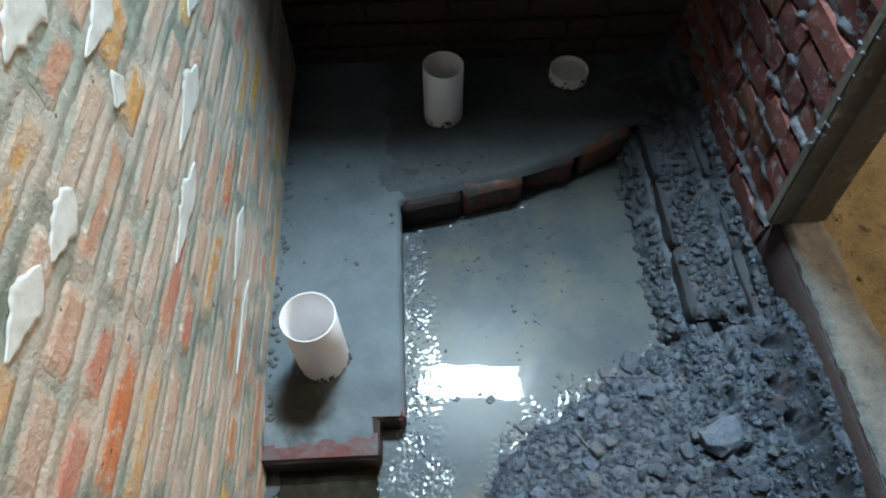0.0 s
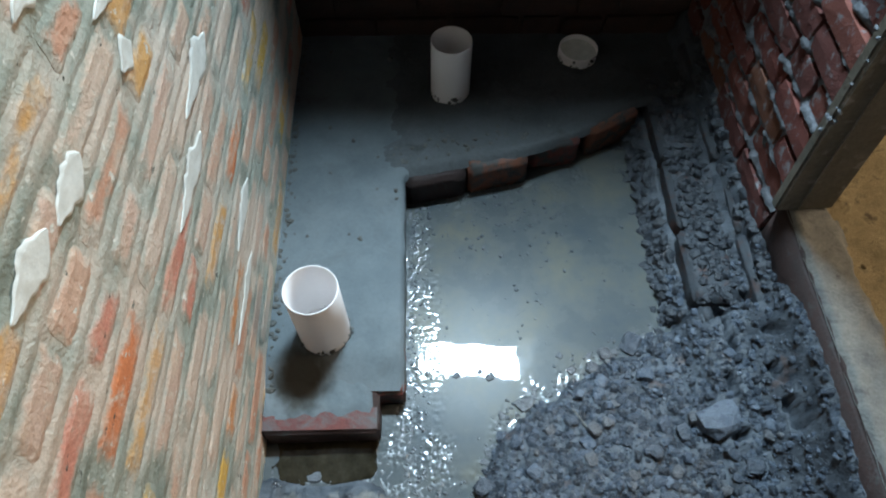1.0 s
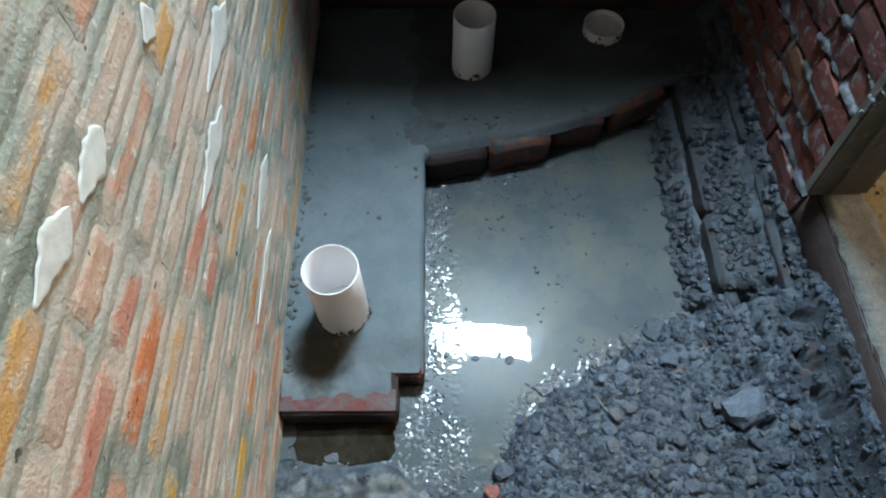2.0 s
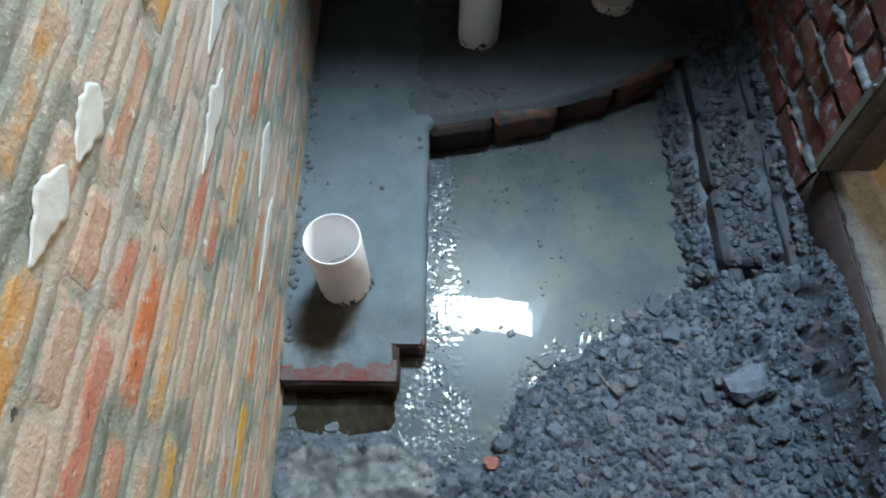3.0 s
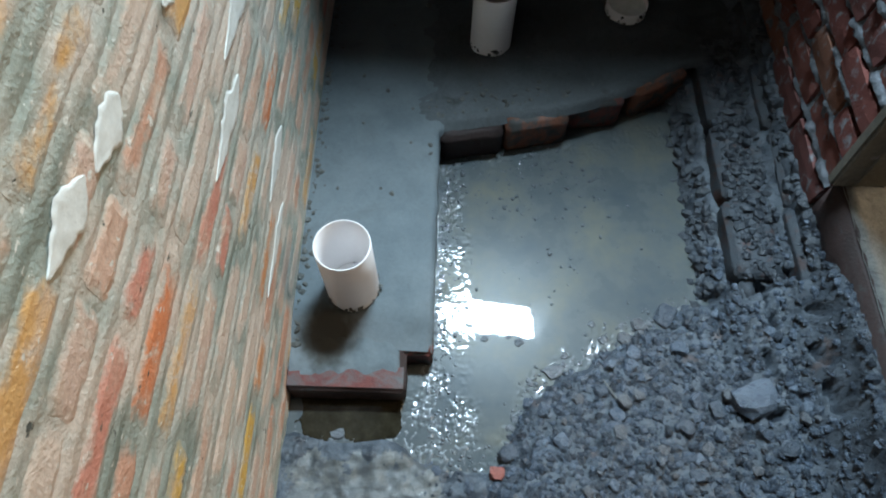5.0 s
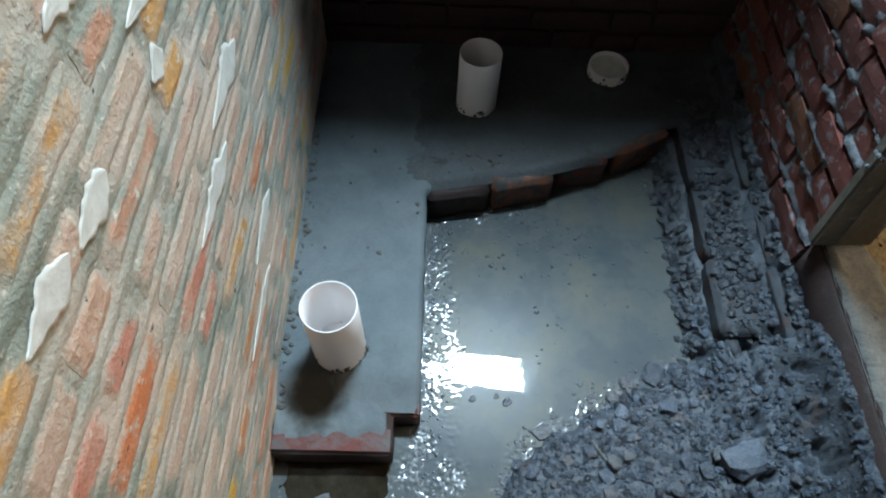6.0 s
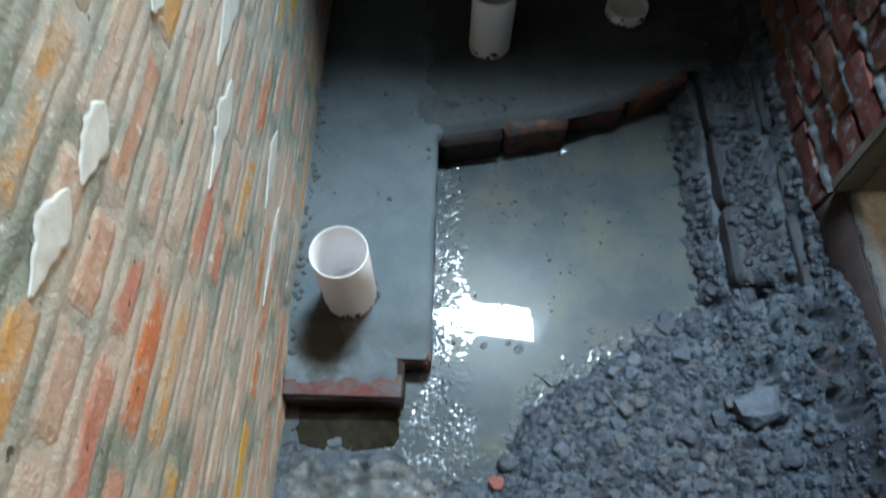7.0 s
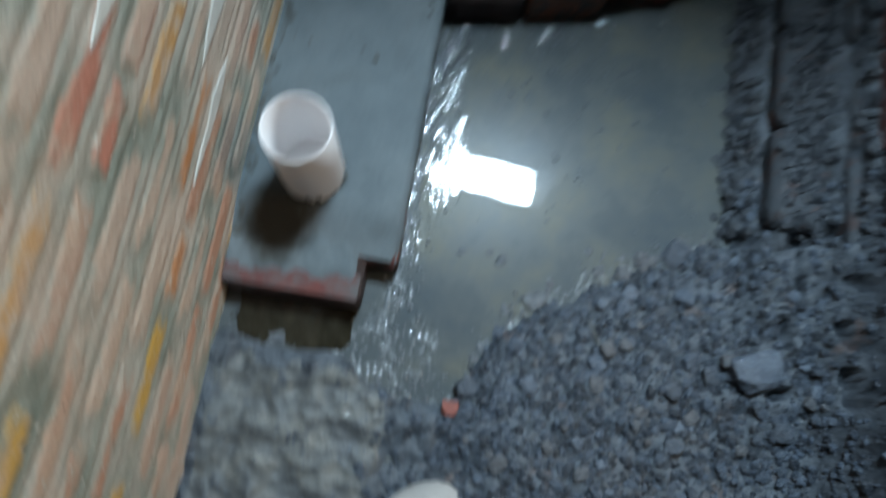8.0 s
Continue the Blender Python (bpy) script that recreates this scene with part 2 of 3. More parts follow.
M_crumb = material("wet_crumb", [(0.08, 0.09, 0.10), (0.13, 0.14, 0.15)], 60, (0.05, 0.2), 0.0, 200, ior=1.45)
M_pvc = material("white_pvc", [(0.80, 0.76, 0.75), (0.85, 0.81, 0.80)], 8, (0.35, 0.5), 0.0, 90, grain_mix=0.04)
M_clod = material("cement_clod", [(0.05, 0.05, 0.045), (0.11, 0.11, 0.10)], 60, (0.7, 0.95), 0.6, 220)
M_wood = material("weathered_wood", [(0.13, 0.12, 0.095), (0.21, 0.19, 0.155)], 9, (0.6, 0.85), 0.4, 90, smear=((0.33, 0.32, 0.30), 0.1, 20))
M_sand = material("yellow_sand", [(0.20, 0.155, 0.085), (0.31, 0.25, 0.145)], 30, (0.85, 1.0), 1.0, 260, spots=((0.09, 0.07, 0.045), 0.1, 30))
M_thresh = material("cement_threshold", [(0.10, 0.105, 0.105), (0.19, 0.19, 0.175)], 22, (0.7, 0.92), 0.6, 150, spots=((0.05, 0.05, 0.045), 0.05, 28))
M_plain = material("bare_render", [(0.13, 0.12, 0.10), (0.18, 0.17, 0.145)], 6, (0.85, 0.97), 0.4, 90)
M_concrete = material("ceiling_concrete", [(0.10, 0.10, 0.095), (0.15, 0.15, 0.145)], 5, (0.85, 0.97), 0.4, 80)
M_steel = material("window_steel", [(0.10, 0.09, 0.08), (0.16, 0.12, 0.09)], 30, (0.5, 0.7), 0.2, 150)
M_water = material("muddy_water", [(0.06, 0.072, 0.08), (0.08, 0.088, 0.088), (0.108, 0.107, 0.088)], 7, (0.24, 0.32), 0.0, 60, ior=1.17, grain_mix=0.08, coat=1.0)
M_spill = material("pale_cement_spill", [(0.045, 0.050, 0.055), (0.088, 0.091, 0.090), (0.155, 0.150, 0.135)], 18, (0.4, 0.65), 0.5, 130, spots=((0.05, 0.055, 0.06), 0.2, 25), coat=0.12)
M_slurry = material("wet_slurry", [(0.08, 0.09, 0.10), (0.13, 0.14, 0.145)], 40, (0.25, 0.4), 0.0, 200, ior=1.3, grain_mix=0.2, coat=1.0)

# back wall's shade put into the colour; unseen upper brickwork darkened to cut bounce
M_brick_dark = material("shade_dark_brick", [(0.03, 0.017, 0.014), (0.06, 0.03, 0.024)], 25, (0.8, 0.95), 0.4, 160)

# ---- mesh helpers ----


def link(name, bm, mat, parent=None, label="", smooth=False):
    me = bpy.data.meshes.new(name)
    bm.to_mesh(me)
    bm.free()
    me.materials.append(mat)
    if smooth:
        for p in me.polygons:
            p.use_smooth = True
    ob = new(name, me)
    ob.parent = parent
    if label:
        ob["label"] = label
    return ob


def part(name, bm, mat, parent, label="", smooth=False):
    return link(name, bm, mat, parent, label, smooth)


def piece(name, me, m, parent):
    ob = new(name, me)
    ob.parent = parent
    ob.matrix_basis = m
    return ob


def empty(name, m=None):
    ob = new(name)
    ob.empty_display_size = 0.05
    if m is not None:
        ob.matrix_basis = m
    return ob


def box(bm, lo, hi):
    c = [(a + b) / 2 for a, b in zip(lo, hi)]
    s = [b - a for a, b in zip(lo, hi)]
    return bmesh.ops.create_cube(bm, size=1, matrix=Matrix.Translation(c) @ Matrix.Diagonal((*s, 1)))["verts"]


def fbm(x, y, z=0.0, octaves=3):
    return noise.fractal(Vector((x, y, z)), 0.9, 2.0, octaves)


def smooth_step(a, b, x):
    t = min(1.0, max(0.0, (x - a) / (b - a)))
    return t * t * (3 - 2 * t)


def interp(x, xs, ys):
    return float(np.interp(x, xs, ys))


def sheet(x0, x1, y0, y1, step, fn):
    """A grid over u, v with points fn(u, v)."""
    nx, ny = int(round((x1 - x0) / step)), int(round((y1 - y0) / step))
    vs = [fn(x0 + (x1 - x0) * i / nx, y0 + (y1 - y0) * j / ny) for j in range(ny + 1) for i in range(nx + 1)]
    fs = [(j * (nx + 1) + i, j * (nx + 1) + i + 1, (j + 1) * (nx + 1) + i + 1, (j + 1) * (nx + 1) + i) for j in range(ny) for i in range(nx)]
    return vs, fs


def from_lists(name, vs, fs, mat, parent=None, smooth=True):
    me = bpy.data.meshes.new(name)
    me.from_pydata(vs, [], fs)
    me.materials.append(mat)
    if smooth:
        for p in me.polygons:
            p.use_smooth = True
    me.update()
    ob = new(name, me)
    ob.parent = parent
    return ob


def brick_mesh(name, mat, seed, chip=0.10, sink=0.0):
    """A worn brick of unit length (x), unit height (z), its face on -y; corners chipped. sink: its rim falls back into the mortar."""
    rng = random.Random(seed)
    nx, nz = (8, 4) if sink else (4, 2)
    vs, fs = [], []
    for j in range(nz + 1):
        for i in range(nx + 1):
            u, v = i / nx - 0.5, j / nz - 0.5
            edge = i in (0, nx) or j in (0, nz)
            corner = i in (0, nx) and j in (0, nz)
            vs.append((u * (1 - (0.05 if corner else 0) * rng.random()) + rng.uniform(-0.012, 0.012),
                       rng.uniform(-0.02, 0.03) + (chip * rng.uniform(0.2, 1.0) if corner else 0.03 * edge) + sink * edge * rng.uniform(0.75, 1.25),
                       v * (1 - (0.14 if corner else 0.04) * rng.random()) + rng.uniform(-0.03, 0.03)))
    for j in range(nz):
        for i in range(nx):
            a = j * (nx + 1) + i
            fs.append((a, a + 1, a + nx + 2, a + nx + 1))
    rim = [i for i in range(nx)] + [nx + j * (nx + 1) for j in range(nz)] + [nz * (nx + 1) + nx - i for i in range(nx)] + [(nz - j) * (nx + 1) for j in range(nz)]
    base = len(vs)
    for k in rim:
        x, y, z = vs[k]
        vs.append((x * 1.01, 0.10 + 1.3 * sink, z * 1.02))
    far = len(vs)
    for k in rim:
        x, y, z = vs[k]
        vs.append((x, 1.0, z))
    n = len(rim)
    for k in range(n):
        q = (k + 1) % n
        fs.append((rim[k], base + k, base + q, rim[q]))
        fs.append((base + k, far + k, far + q, base + q))
    fs.append(tuple(far + k for k in range(n)))
    me = bpy.data.meshes.new(name)
    me.from_pydata(vs, [], fs)
    me.materials.append(mat)
    me.update()
    bm = bmesh.new()
    bm.from_mesh(me)
    bmesh.ops.recalc_face_normals(bm, faces=bm.faces)
    bm.to_mesh(me)
    bm.free()
    return me


def stone_lists(rng, count, place, sizes, flat=0.65):
    """Many deformed small stones as vertex and face lists. place(rng) gives x, y, z or None."""
    bm = bmesh.new()
    bmesh.ops.create_icosphere(bm, subdivisions=1, radius=1)
    base_v = [v.co.copy() for v in bm.verts]
    base_f = [[v.index for v in f.verts] for f in bm.faces]
    bm.free()
    vs, fs = [], []
    for _ in range(count):
        p = place(rng)
        if p is None:
            continue
        r = sizes[0] * (sizes[1] / sizes[0]) ** (rng.random() ** 2.2)
        rot = Euler((rng.uniform(-0.5, 0.5), rng.uniform(-0.5, 0.5), rng.uniform(0, 6.28))).to_matrix()
        sx, sy, sz = r * rng.uniform(0.8, 1.35), r * rng.uniform(0.7, 1.1), r * flat * rng.uniform(0.7, 1.2)
        o = len(vs)
        for c in base_v:
            k = rng.uniform(0.72, 1.18)
            w = rot @ Vector((c.x * sx * k, c.y * sy * k, c.z * sz * k))
            vs.append((p[0] + w.x, p[1] + w.y, p[2] + w.z + 0.2 * sz))
        fs += [tuple(o + i for i in f) for f in base_f]
    return vs, fs


def stone_mesh(name, mat, seed, flat=0.6):
    rng = random.Random(seed)
    bm = bmesh.new()
    bmesh.ops.create_icosphere(bm, subdivisions=2, radius=1)
    off = rng.uniform(0, 50)
    for v in bm.verts:
        k = 1 + 0.55 * noise.noise(v.co * 1.1 + Vector((off, 0, 0))) + 0.15 * noise.noise(v.co * 3 + Vector((0, off, 0)))
        v.co = Vector((v.co.x * k, v.co.y * k * 0.85, v.co.z * k * flat))
        for a in range(3):
            lim = (0.78, 0.62, 0.42)[a]
            v.co[a] = max(-lim, min(lim, v.co[a])) + rng.uniform(-0.02, 0.02)
    me = bpy.data.meshes.new(name)
    bm.to_mesh(me)
    bm.free()
    me.materials.append(mat)
    return me


# ---- the ground of the pit ----


def waterline(x):
    return interp(x, [-0.32, -0.27, -0.07, -0.03, 0.06, 0.115, 0.135, 0.177, 0.25, 0.34, 0.47, 0.60, 0.64], [0.42, 0.405, 0.40, 0.36, 0.345, 0.35, 0.40, 0.47, 0.55, 0.595, 0.665, 0.75, 0.95]) + 0.012 * noise.noise(Vector((x * 23, 4.2, 1.7)))


# holes and slots left where bricks broke out: ends, half-width, depth
HOLES = ((0.664, 0.735, 0.690, 0.738, 0.017, 0.06), (0.686, 0.712, 0.691, 0.640, 0.008, 0.045), (0.668, 0.588, 0.674, 0.545, 0.008, 0.04),
         (0.745, 0.765, 0.752, 0.745, 0.013, 0.05), (0.750, 0.664, 0.760, 0.650, 0.010, 0.03), (0.742, 0.585, 0.748, 0.550, 0.009, 0.03),
         (0.745, 0.505, 0.752, 0.455, 0.010, 0.04), (0.60, 0.735, 0.612, 0.74, 0.012, 0.03), (0.655, 0.455, 0.675, 0.465, 0.010, 0.03))


def hole_depth(x, y):
    deep = 0.0
    for x0, y0, x1, y1, r, d in HOLES:
        if abs(x - 0.5 * (x0 + x1)) > 0.06 or abs(y - 0.5 * (y0 + y1)) > 0.09:
            continue
        t = max(0.0, min(1.0, ((x - x0) * (x1 - x0) + (y - y0) * (y1 - y0)) / ((x1 - x0) ** 2 + (y1 - y0) ** 2)))
        q = math.hypot(x - x0 - t * (x1 - x0), y - y0 - t * (y1 - y0)) / (r * (1 + 0.35 * noise.noise(Vector((x * 90, y * 90, 0.4)))))
        deep = max(deep, d * (1 - smooth_step(0.65, 1.1, q)))
    return deep


def by_hole(x, y):
    return max(hole_depth(x + a, y + b) for a, b in ((0, 0), (0.006, 0), (-0.006, 0), (0, 0.006), (0, -0.006)))


def ground(x, y):
    d = waterline(x) - y
    lump = 0.014 * fbm(x * 14, y * 14, 3, 4) + 0.004 * fbm(x * 50, y * 50, 7, 2)
    z = -0.014 + 0.006 * fbm(x * 7, y * 7, 1, 2)
    front = smooth_step(-0.03, 0.03, d)
    rise = min(0.05, max(0.0, d) * 0.22) * smooth_step(0.05, 0.22, x) + 0.012
    z = z * (1 - front) + front * (rise + lump)
    side = smooth_step(0.565, 0.60, x + 0.012 * fbm(y * 12, 2, 0, 2))
    zs = 0.012 + (0.036 if y > 0.745 else 0.045) * smooth_step(0.58, 0.64, x) + 0.8 * lump
    if y > 0.745:
        ridge = 0.006 * fbm(y * 9, 4, 0, 2)
        zs += 0.030 * smooth_step(0.652 + ridge, 0.664 + ridge, x)
    else:
        zs += 0.05 * smooth_step(0.58, 0.70, x) * smooth_step(0.0, 0.55, y)
    ridge = 0.005 * fbm(y * 8, 9, 0, 2)
    zs += 0.030 * smooth_step(0.764 + ridge, 0.774 + ridge, x)
    zs += (0.065 + 0.050 * (1 - smooth_step(0.55, 0.80, y))) * smooth_step(0.70, 0.795, x)
    z = max(z, z * (1 - side) + side * zs)
    return z - hole_depth(x, y)


vs, fs = sheet(LEFT - 0.05, RIGHT + 0.05, -0.3, BACK + 0.02, 0.0042, lambda u, v: (u, v, ground(u, v)))
floor = from_lists("floor", vs, fs, M_mud)
bm = bmesh.new()
box(bm, (LEFT - 0.05, -3.4, -0.06), (RIGHT + 0.05, -0.29, 0.0))
part("floor_slab", bm, M_mud, floor)
tagged(floor, "grey wet mud and rubble floor of a sunken brick pit", "floor", kind="structure")


def ripple(x, y):
    near = math.exp(-((x + 0.0) / 0.045) ** 2)
    shore = math.exp(-((y - waterline(x)) / 0.05) ** 2) * 0.9
    far = math.exp(-((y - 1.10 - 0.2 * max(0, x)) / 0.06) ** 2) * 0.8
    front = smooth_step(0.0, 0.06, 0.54 - y) * (1 - smooth_step(0.05, 0.10, x)) * smooth_step(-0.09, -0.05, x)
    k = max(near, shore * smooth_step(-0.10, -0.05, x), far, front) * smooth_step(-0.35, 0.15, fbm(x * 22, y * 18, 6, 2))
    return (x, y, 0.0015 * (1 + 1.1 * smooth_step(0.65, 1.0, y)) * k * fbm(x * 120, y * 95, 2, 3) + 0.00003 * fbm(x * 30, y * 25, 2, 2))


wv, wf = sheet(LEFT - 0.02, 0.66, 0.24, 1.28, 0.0028, ripple)
water = from_lists("water", wv, wf, M_water)
tagged(water, "shallow muddy puddle reflecting a bright window", "water", kind="structure")

# ---- walls ----
PITCH, BED = 0.0728, 0.021


def solid(name, boxes, mat, label):
    bm = bmesh.new()
    for lo, hi in boxes:
        box(bm, lo, hi)
    return tagged(link(name, bm, mat), label, "wall" if "wall" in name else "ceiling", kind="structure")


TOP = 3.16
DOOR0, DOOR1, DOORTOP = 0.06, 0.87, 2.15
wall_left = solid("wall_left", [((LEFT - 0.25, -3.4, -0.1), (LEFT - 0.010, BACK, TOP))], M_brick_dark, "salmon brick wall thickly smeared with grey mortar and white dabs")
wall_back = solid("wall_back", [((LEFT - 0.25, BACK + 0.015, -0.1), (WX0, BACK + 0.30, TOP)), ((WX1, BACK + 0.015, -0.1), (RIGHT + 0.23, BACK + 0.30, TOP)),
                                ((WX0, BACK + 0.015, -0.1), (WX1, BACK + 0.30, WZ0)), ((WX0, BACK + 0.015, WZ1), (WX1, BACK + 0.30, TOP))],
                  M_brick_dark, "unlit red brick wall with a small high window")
wall_right = solid("wall_right", [((RIGHT + 0.015, DOOR1 + 0.028, -0.1), (RIGHT + 0.095, BACK + 0.015, TOP)), ((RIGHT + 0.015, -3.4, -0.1), (RIGHT + 0.095, DOOR0, TOP)),
                                  ((RIGHT + 0.015, DOOR0, DOORTOP), (RIGHT + 0.095, DOOR1 + 0.028, TOP)), ((RIGHT + 0.07, DOOR0, -0.1), (RIGHT + 0.095, DOOR1 + 0.028, 0.20))],
                   M_mortar_right, "raw red brick wall with squeezed grey mortar joints and a doorway")
# unseen wall, placed far behind the camera so little light bounces back
wall_front = solid("wall_front", [((LEFT - 0.25, -3.6, -0.1), (RIGHT + 0.23, -3.4, TOP))], M_plain, "plain rendered wall added far off, out of view, to close the pit")
ceiling = solid("ceiling", [((LEFT - 0.3, -3.65, TOP), (2.3, BACK + 0.3, TOP + 0.12))], M_concrete, "bare concrete slab ceiling")
# unseen passage walls, added to keep sky off the sand and hold the lamp
bm = bmesh.new()
box(bm, (RIGHT + 0.095, -1.1, -0.1), (2.2, 2.0, 0.0))
box(bm, (2.0, -1.1, 0.0), (2.2, 0.46, TOP)), box(bm, (2.0, 1.38, 0.0), (2.2, 2.0, TOP))
box(bm, (2.0, 0.46, 0.0), (2.2, 1.38, 0.95)), box(bm, (2.0, 0.46, 2.15), (2.2, 1.38, TOP))
box(bm, (RIGHT + 0.095, 1.9, 0.0), (2.0, 2.0, TOP)), box(bm, (RIGHT + 0.095, -1.1, 0.0), (2.0, -1.0, TOP))
tagged(link("wall_passage", bm, M_plain), "plain rendered walls added around the unseen passage outside the doorway", "wall", kind="structure")

# window frame with bars, set in the opening
win = tagged(empty("window_1", Matrix.Translation((0.5 * (WX0 + WX1), BACK + 0.28, 0.5 * (WZ0 + WZ1)))), "small high window opening with thin steel bars", "window", kind="structure")
hw, hh = 0.5 * (WX1 - WX0) - 0.004, 0.5 * (WZ1 - WZ0) - 0.004
bm = bmesh.new()
for lo, hi in (((-hw, -0.015, -hh), (-hw + 0.02, 0.015, hh)), ((hw - 0.02, -0.015, -hh), (hw, 0.015, hh)), ((-hw + 0.02, -0.015, -hh), (hw - 0.02, 0.015, -hh + 0.02)), ((-hw + 0.02, -0.015, hh - 0.02), (hw - 0.02, 0.015, hh))):
    box(bm, lo, hi)
part("window_frame", bm, M_steel, win)
for k in range(2):
    bm = bmesh.new()
    box(bm, (-hw + (k + 1) * 2 * hw / 3 - 0.005, -0.005, -hh + 0.02), (-hw + (k + 1) * 2 * hw / 3 + 0.005, 0.005, hh - 0.02))
    part("bar", bm, M_steel, win)


def brick_run(rng, a0, a1, length, headers):
    """Start and length of bricks along a course."""
    out, a = [], a0 - rng.choice((0.0, 0.5)) * length - 0.02 * rng.random()
    while a < a1:
        l = length * rng.uniform(0.94, 1.05) if rng.random() > headers else length * rng.uniform(0.46, 0.54)
        lo, hi = max(a, a0), min(a + l, a1)
        if hi - lo > 0.035:
            out.append((lo, hi - lo))
        a += l + rng.uniform(0.009, 0.016)
    return out


def brickwork(wall, mat, axis, face, sign, a0, a1, z0, z1, keep, seed, length=0.205, proud=0.006, chip=0.10, depth=0.05, headers=0.15, sink=0.0):
    """Bricks on a wall: axis 'x' means the wall's face is at x = face looking to sign. keep(a, z) tells single bricks from the joined rest."""
    rng = random.Random(seed)
    kinds = [brick_mesh("brick", mat, seed * 100 + k, chip=chip, sink=sink) for k in range(6)]
    rest_v, rest_f = [], []
    k = int(math.floor((z0 - BED) / PITCH))
    while BED + k * PITCH < z1:
        zb = BED + k * PITCH + 0.006
        for a, l in brick_run(rng, a0, a1, length, headers):
            h = PITCH - rng.uniform(0.012, 0.020)
            out = rng.uniform(-0.3, 1.0) * proud
            ca, cz = a + l / 2, zb + h / 2 + rng.uniform(-0.002, 0.002)
            tilt = Matrix.Rotation(rng.uniform(-0.012, 0.012), 4, "Y")
            if axis == "x":
                m = Matrix.Translation((face + sign * out, ca, cz)) @ Matrix.Rotation(radians(90 * sign), 4, "Z") @ tilt @ Matrix.Diagonal((l, depth, h, 1))
            else:
                m = Matrix.Translation((ca, face + sign * out, cz)) @ tilt @ Matrix.Diagonal((l, depth, h, 1))
            me = rng.choice(kinds)
            test = keep(ca, cz)
            if test is None:
                continue
            if test:
                piece("brick", me, m, wall)
            else:
                o = len(rest_v)
                rest_v += [tuple(m @ v.co) for v in me.vertices]
                rest_f += [tuple(o + i for i in p.vertices) for p in me.polygons]
        k += 1
    # courses out of view take the darkened brick so they bounce less light
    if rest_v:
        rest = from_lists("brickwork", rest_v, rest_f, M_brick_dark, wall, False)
        tagged(rest, kind="stuff")


brickwork(wall_left, M_brick_left, "x", LEFT - 0.0008, 1, -1.5, BACK - 0.002, 0.0, 3.13, lambda a, z: z < 1.3 and a > 0.0, 11, proud=0.0004, chip=0.03, depth=0.016, headers=0.3, sink=0.10)
brickwork(wall_right, M_brick_right, "x", RIGHT, -1, DOOR1 + 0.028, BACK - 0.002, 0.13, 3.13, lambda a, z: z < 1.3, 23, proud=0.012)
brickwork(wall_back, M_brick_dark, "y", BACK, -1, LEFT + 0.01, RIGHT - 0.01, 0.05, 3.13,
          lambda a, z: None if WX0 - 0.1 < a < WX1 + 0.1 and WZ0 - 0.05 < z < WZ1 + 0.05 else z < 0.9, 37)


# squeezed mortar over and between the bricks
def mortar_left(y, z):
    joint = abs(((z - BED) / PITCH) % 1.0 - 0.5) * 2
    n = fbm(y * 8, z * 11, 2, 4) * 0.75 + 0.55 * fbm(y * 24, z * 30, 5, 4)
    d = -0.0029 + 0.0022 * joint ** 3 + 0.0006 * n + 0.0003 * fbm(y * 55, z * 60, 1, 2)
    return (LEFT + max(-0.0034, min(0.0015, d)), y, z)


vs, fs = sheet(-0.1, BACK, 0.0, 1.35, 0.006, mortar_left)
tagged(from_lists("mortar", vs, fs, M_mortar_left, wall_left), "lumpy grey mortar smeared across the joints")


def mortar_right(y, z):
    joint = abs(((z - BED) / PITCH) % 1.0 - 0.5) * 2
    d = 0.006 - 0.016 * joint ** 4 * smooth_step(-0.45, 0.35, fbm(y * 15, z * 20, 1, 3)) - 0.010 * max(-0.3, fbm(y * 26, z * 34, 8, 4)) - 0.006 * fbm(y * 9, z * 9, 3, 2)
    return (RIGHT + max(-0.022, min(0.012, d)), y, z)


vs, fs = sheet(DOOR1 + 0.028, BACK, 0.08, 1.3, 0.008, mortar_right)
tagged(from_lists("mortar", vs, [f[::-1] for f in fs], M_mortar_right, wall_right), "rough grey mortar squeezed out of the joints")


def dab(y0, z0, y1, z1, width, seed, skew=0.0):
    """A ragged, trowelled dab of white plaster along the line from (y0, z0) to (y1, z1) on the wall."""
    n, m = 60, 12
    vs, fs = [], []
    for i in range(n + 1):
        t = i / n
        peak = 0.34 + 0.1 * noise.noise(Vector((seed * 1.7, 2.2, 0.4)))
        env = min(1.0, 1.08 * min(t / peak, (1 - t) / (1 - peak)) ** 0.85 + 0.02) * (1 - 0.6 * skew * t)
        for j in range(m + 1):
            q = 2 * j / m - 1
            side = 1 if q >= 0 else -1
            far = t * abs(y1 - y0)
            rag = 1.0 + 0.38 * noise.noise(Vector((far * 48, side * 3.7, seed + 0.3))) + 0.22 * noise.noise(Vector((far * 110, side * 5.3, seed + 0.7)))
            mid = 0.12 * width * noise.noise(Vector((t * 3.1, 9.2, seed + 0.1)))
            z = z0 + (z1 - z0) * t + mid + q * 0.62 * width * env * max(0.15, rag)
            end = 1.0 - max(abs(q), abs(2 * t - 1) ** 6) ** 6
            x = LEFT - 0.0006 + 0.0014 * end ** 0.12 + 0.0003 * noise.noise(Vector((far * 90, q * 3, seed + 0.5)))
            vs.append((x, y0 + (y1 - y0) * t, z))
    for i in range(n):
        for j in range(m):
            a = i * (m + 1) + j
            fs.append((a, a + 1, a + m + 2, a + m + 1))
    ob = from_lists("plaster_dab", vs, fs, M_plaster, wall_left)
    ob["label"] = "dry white plaster dab"
    return ob


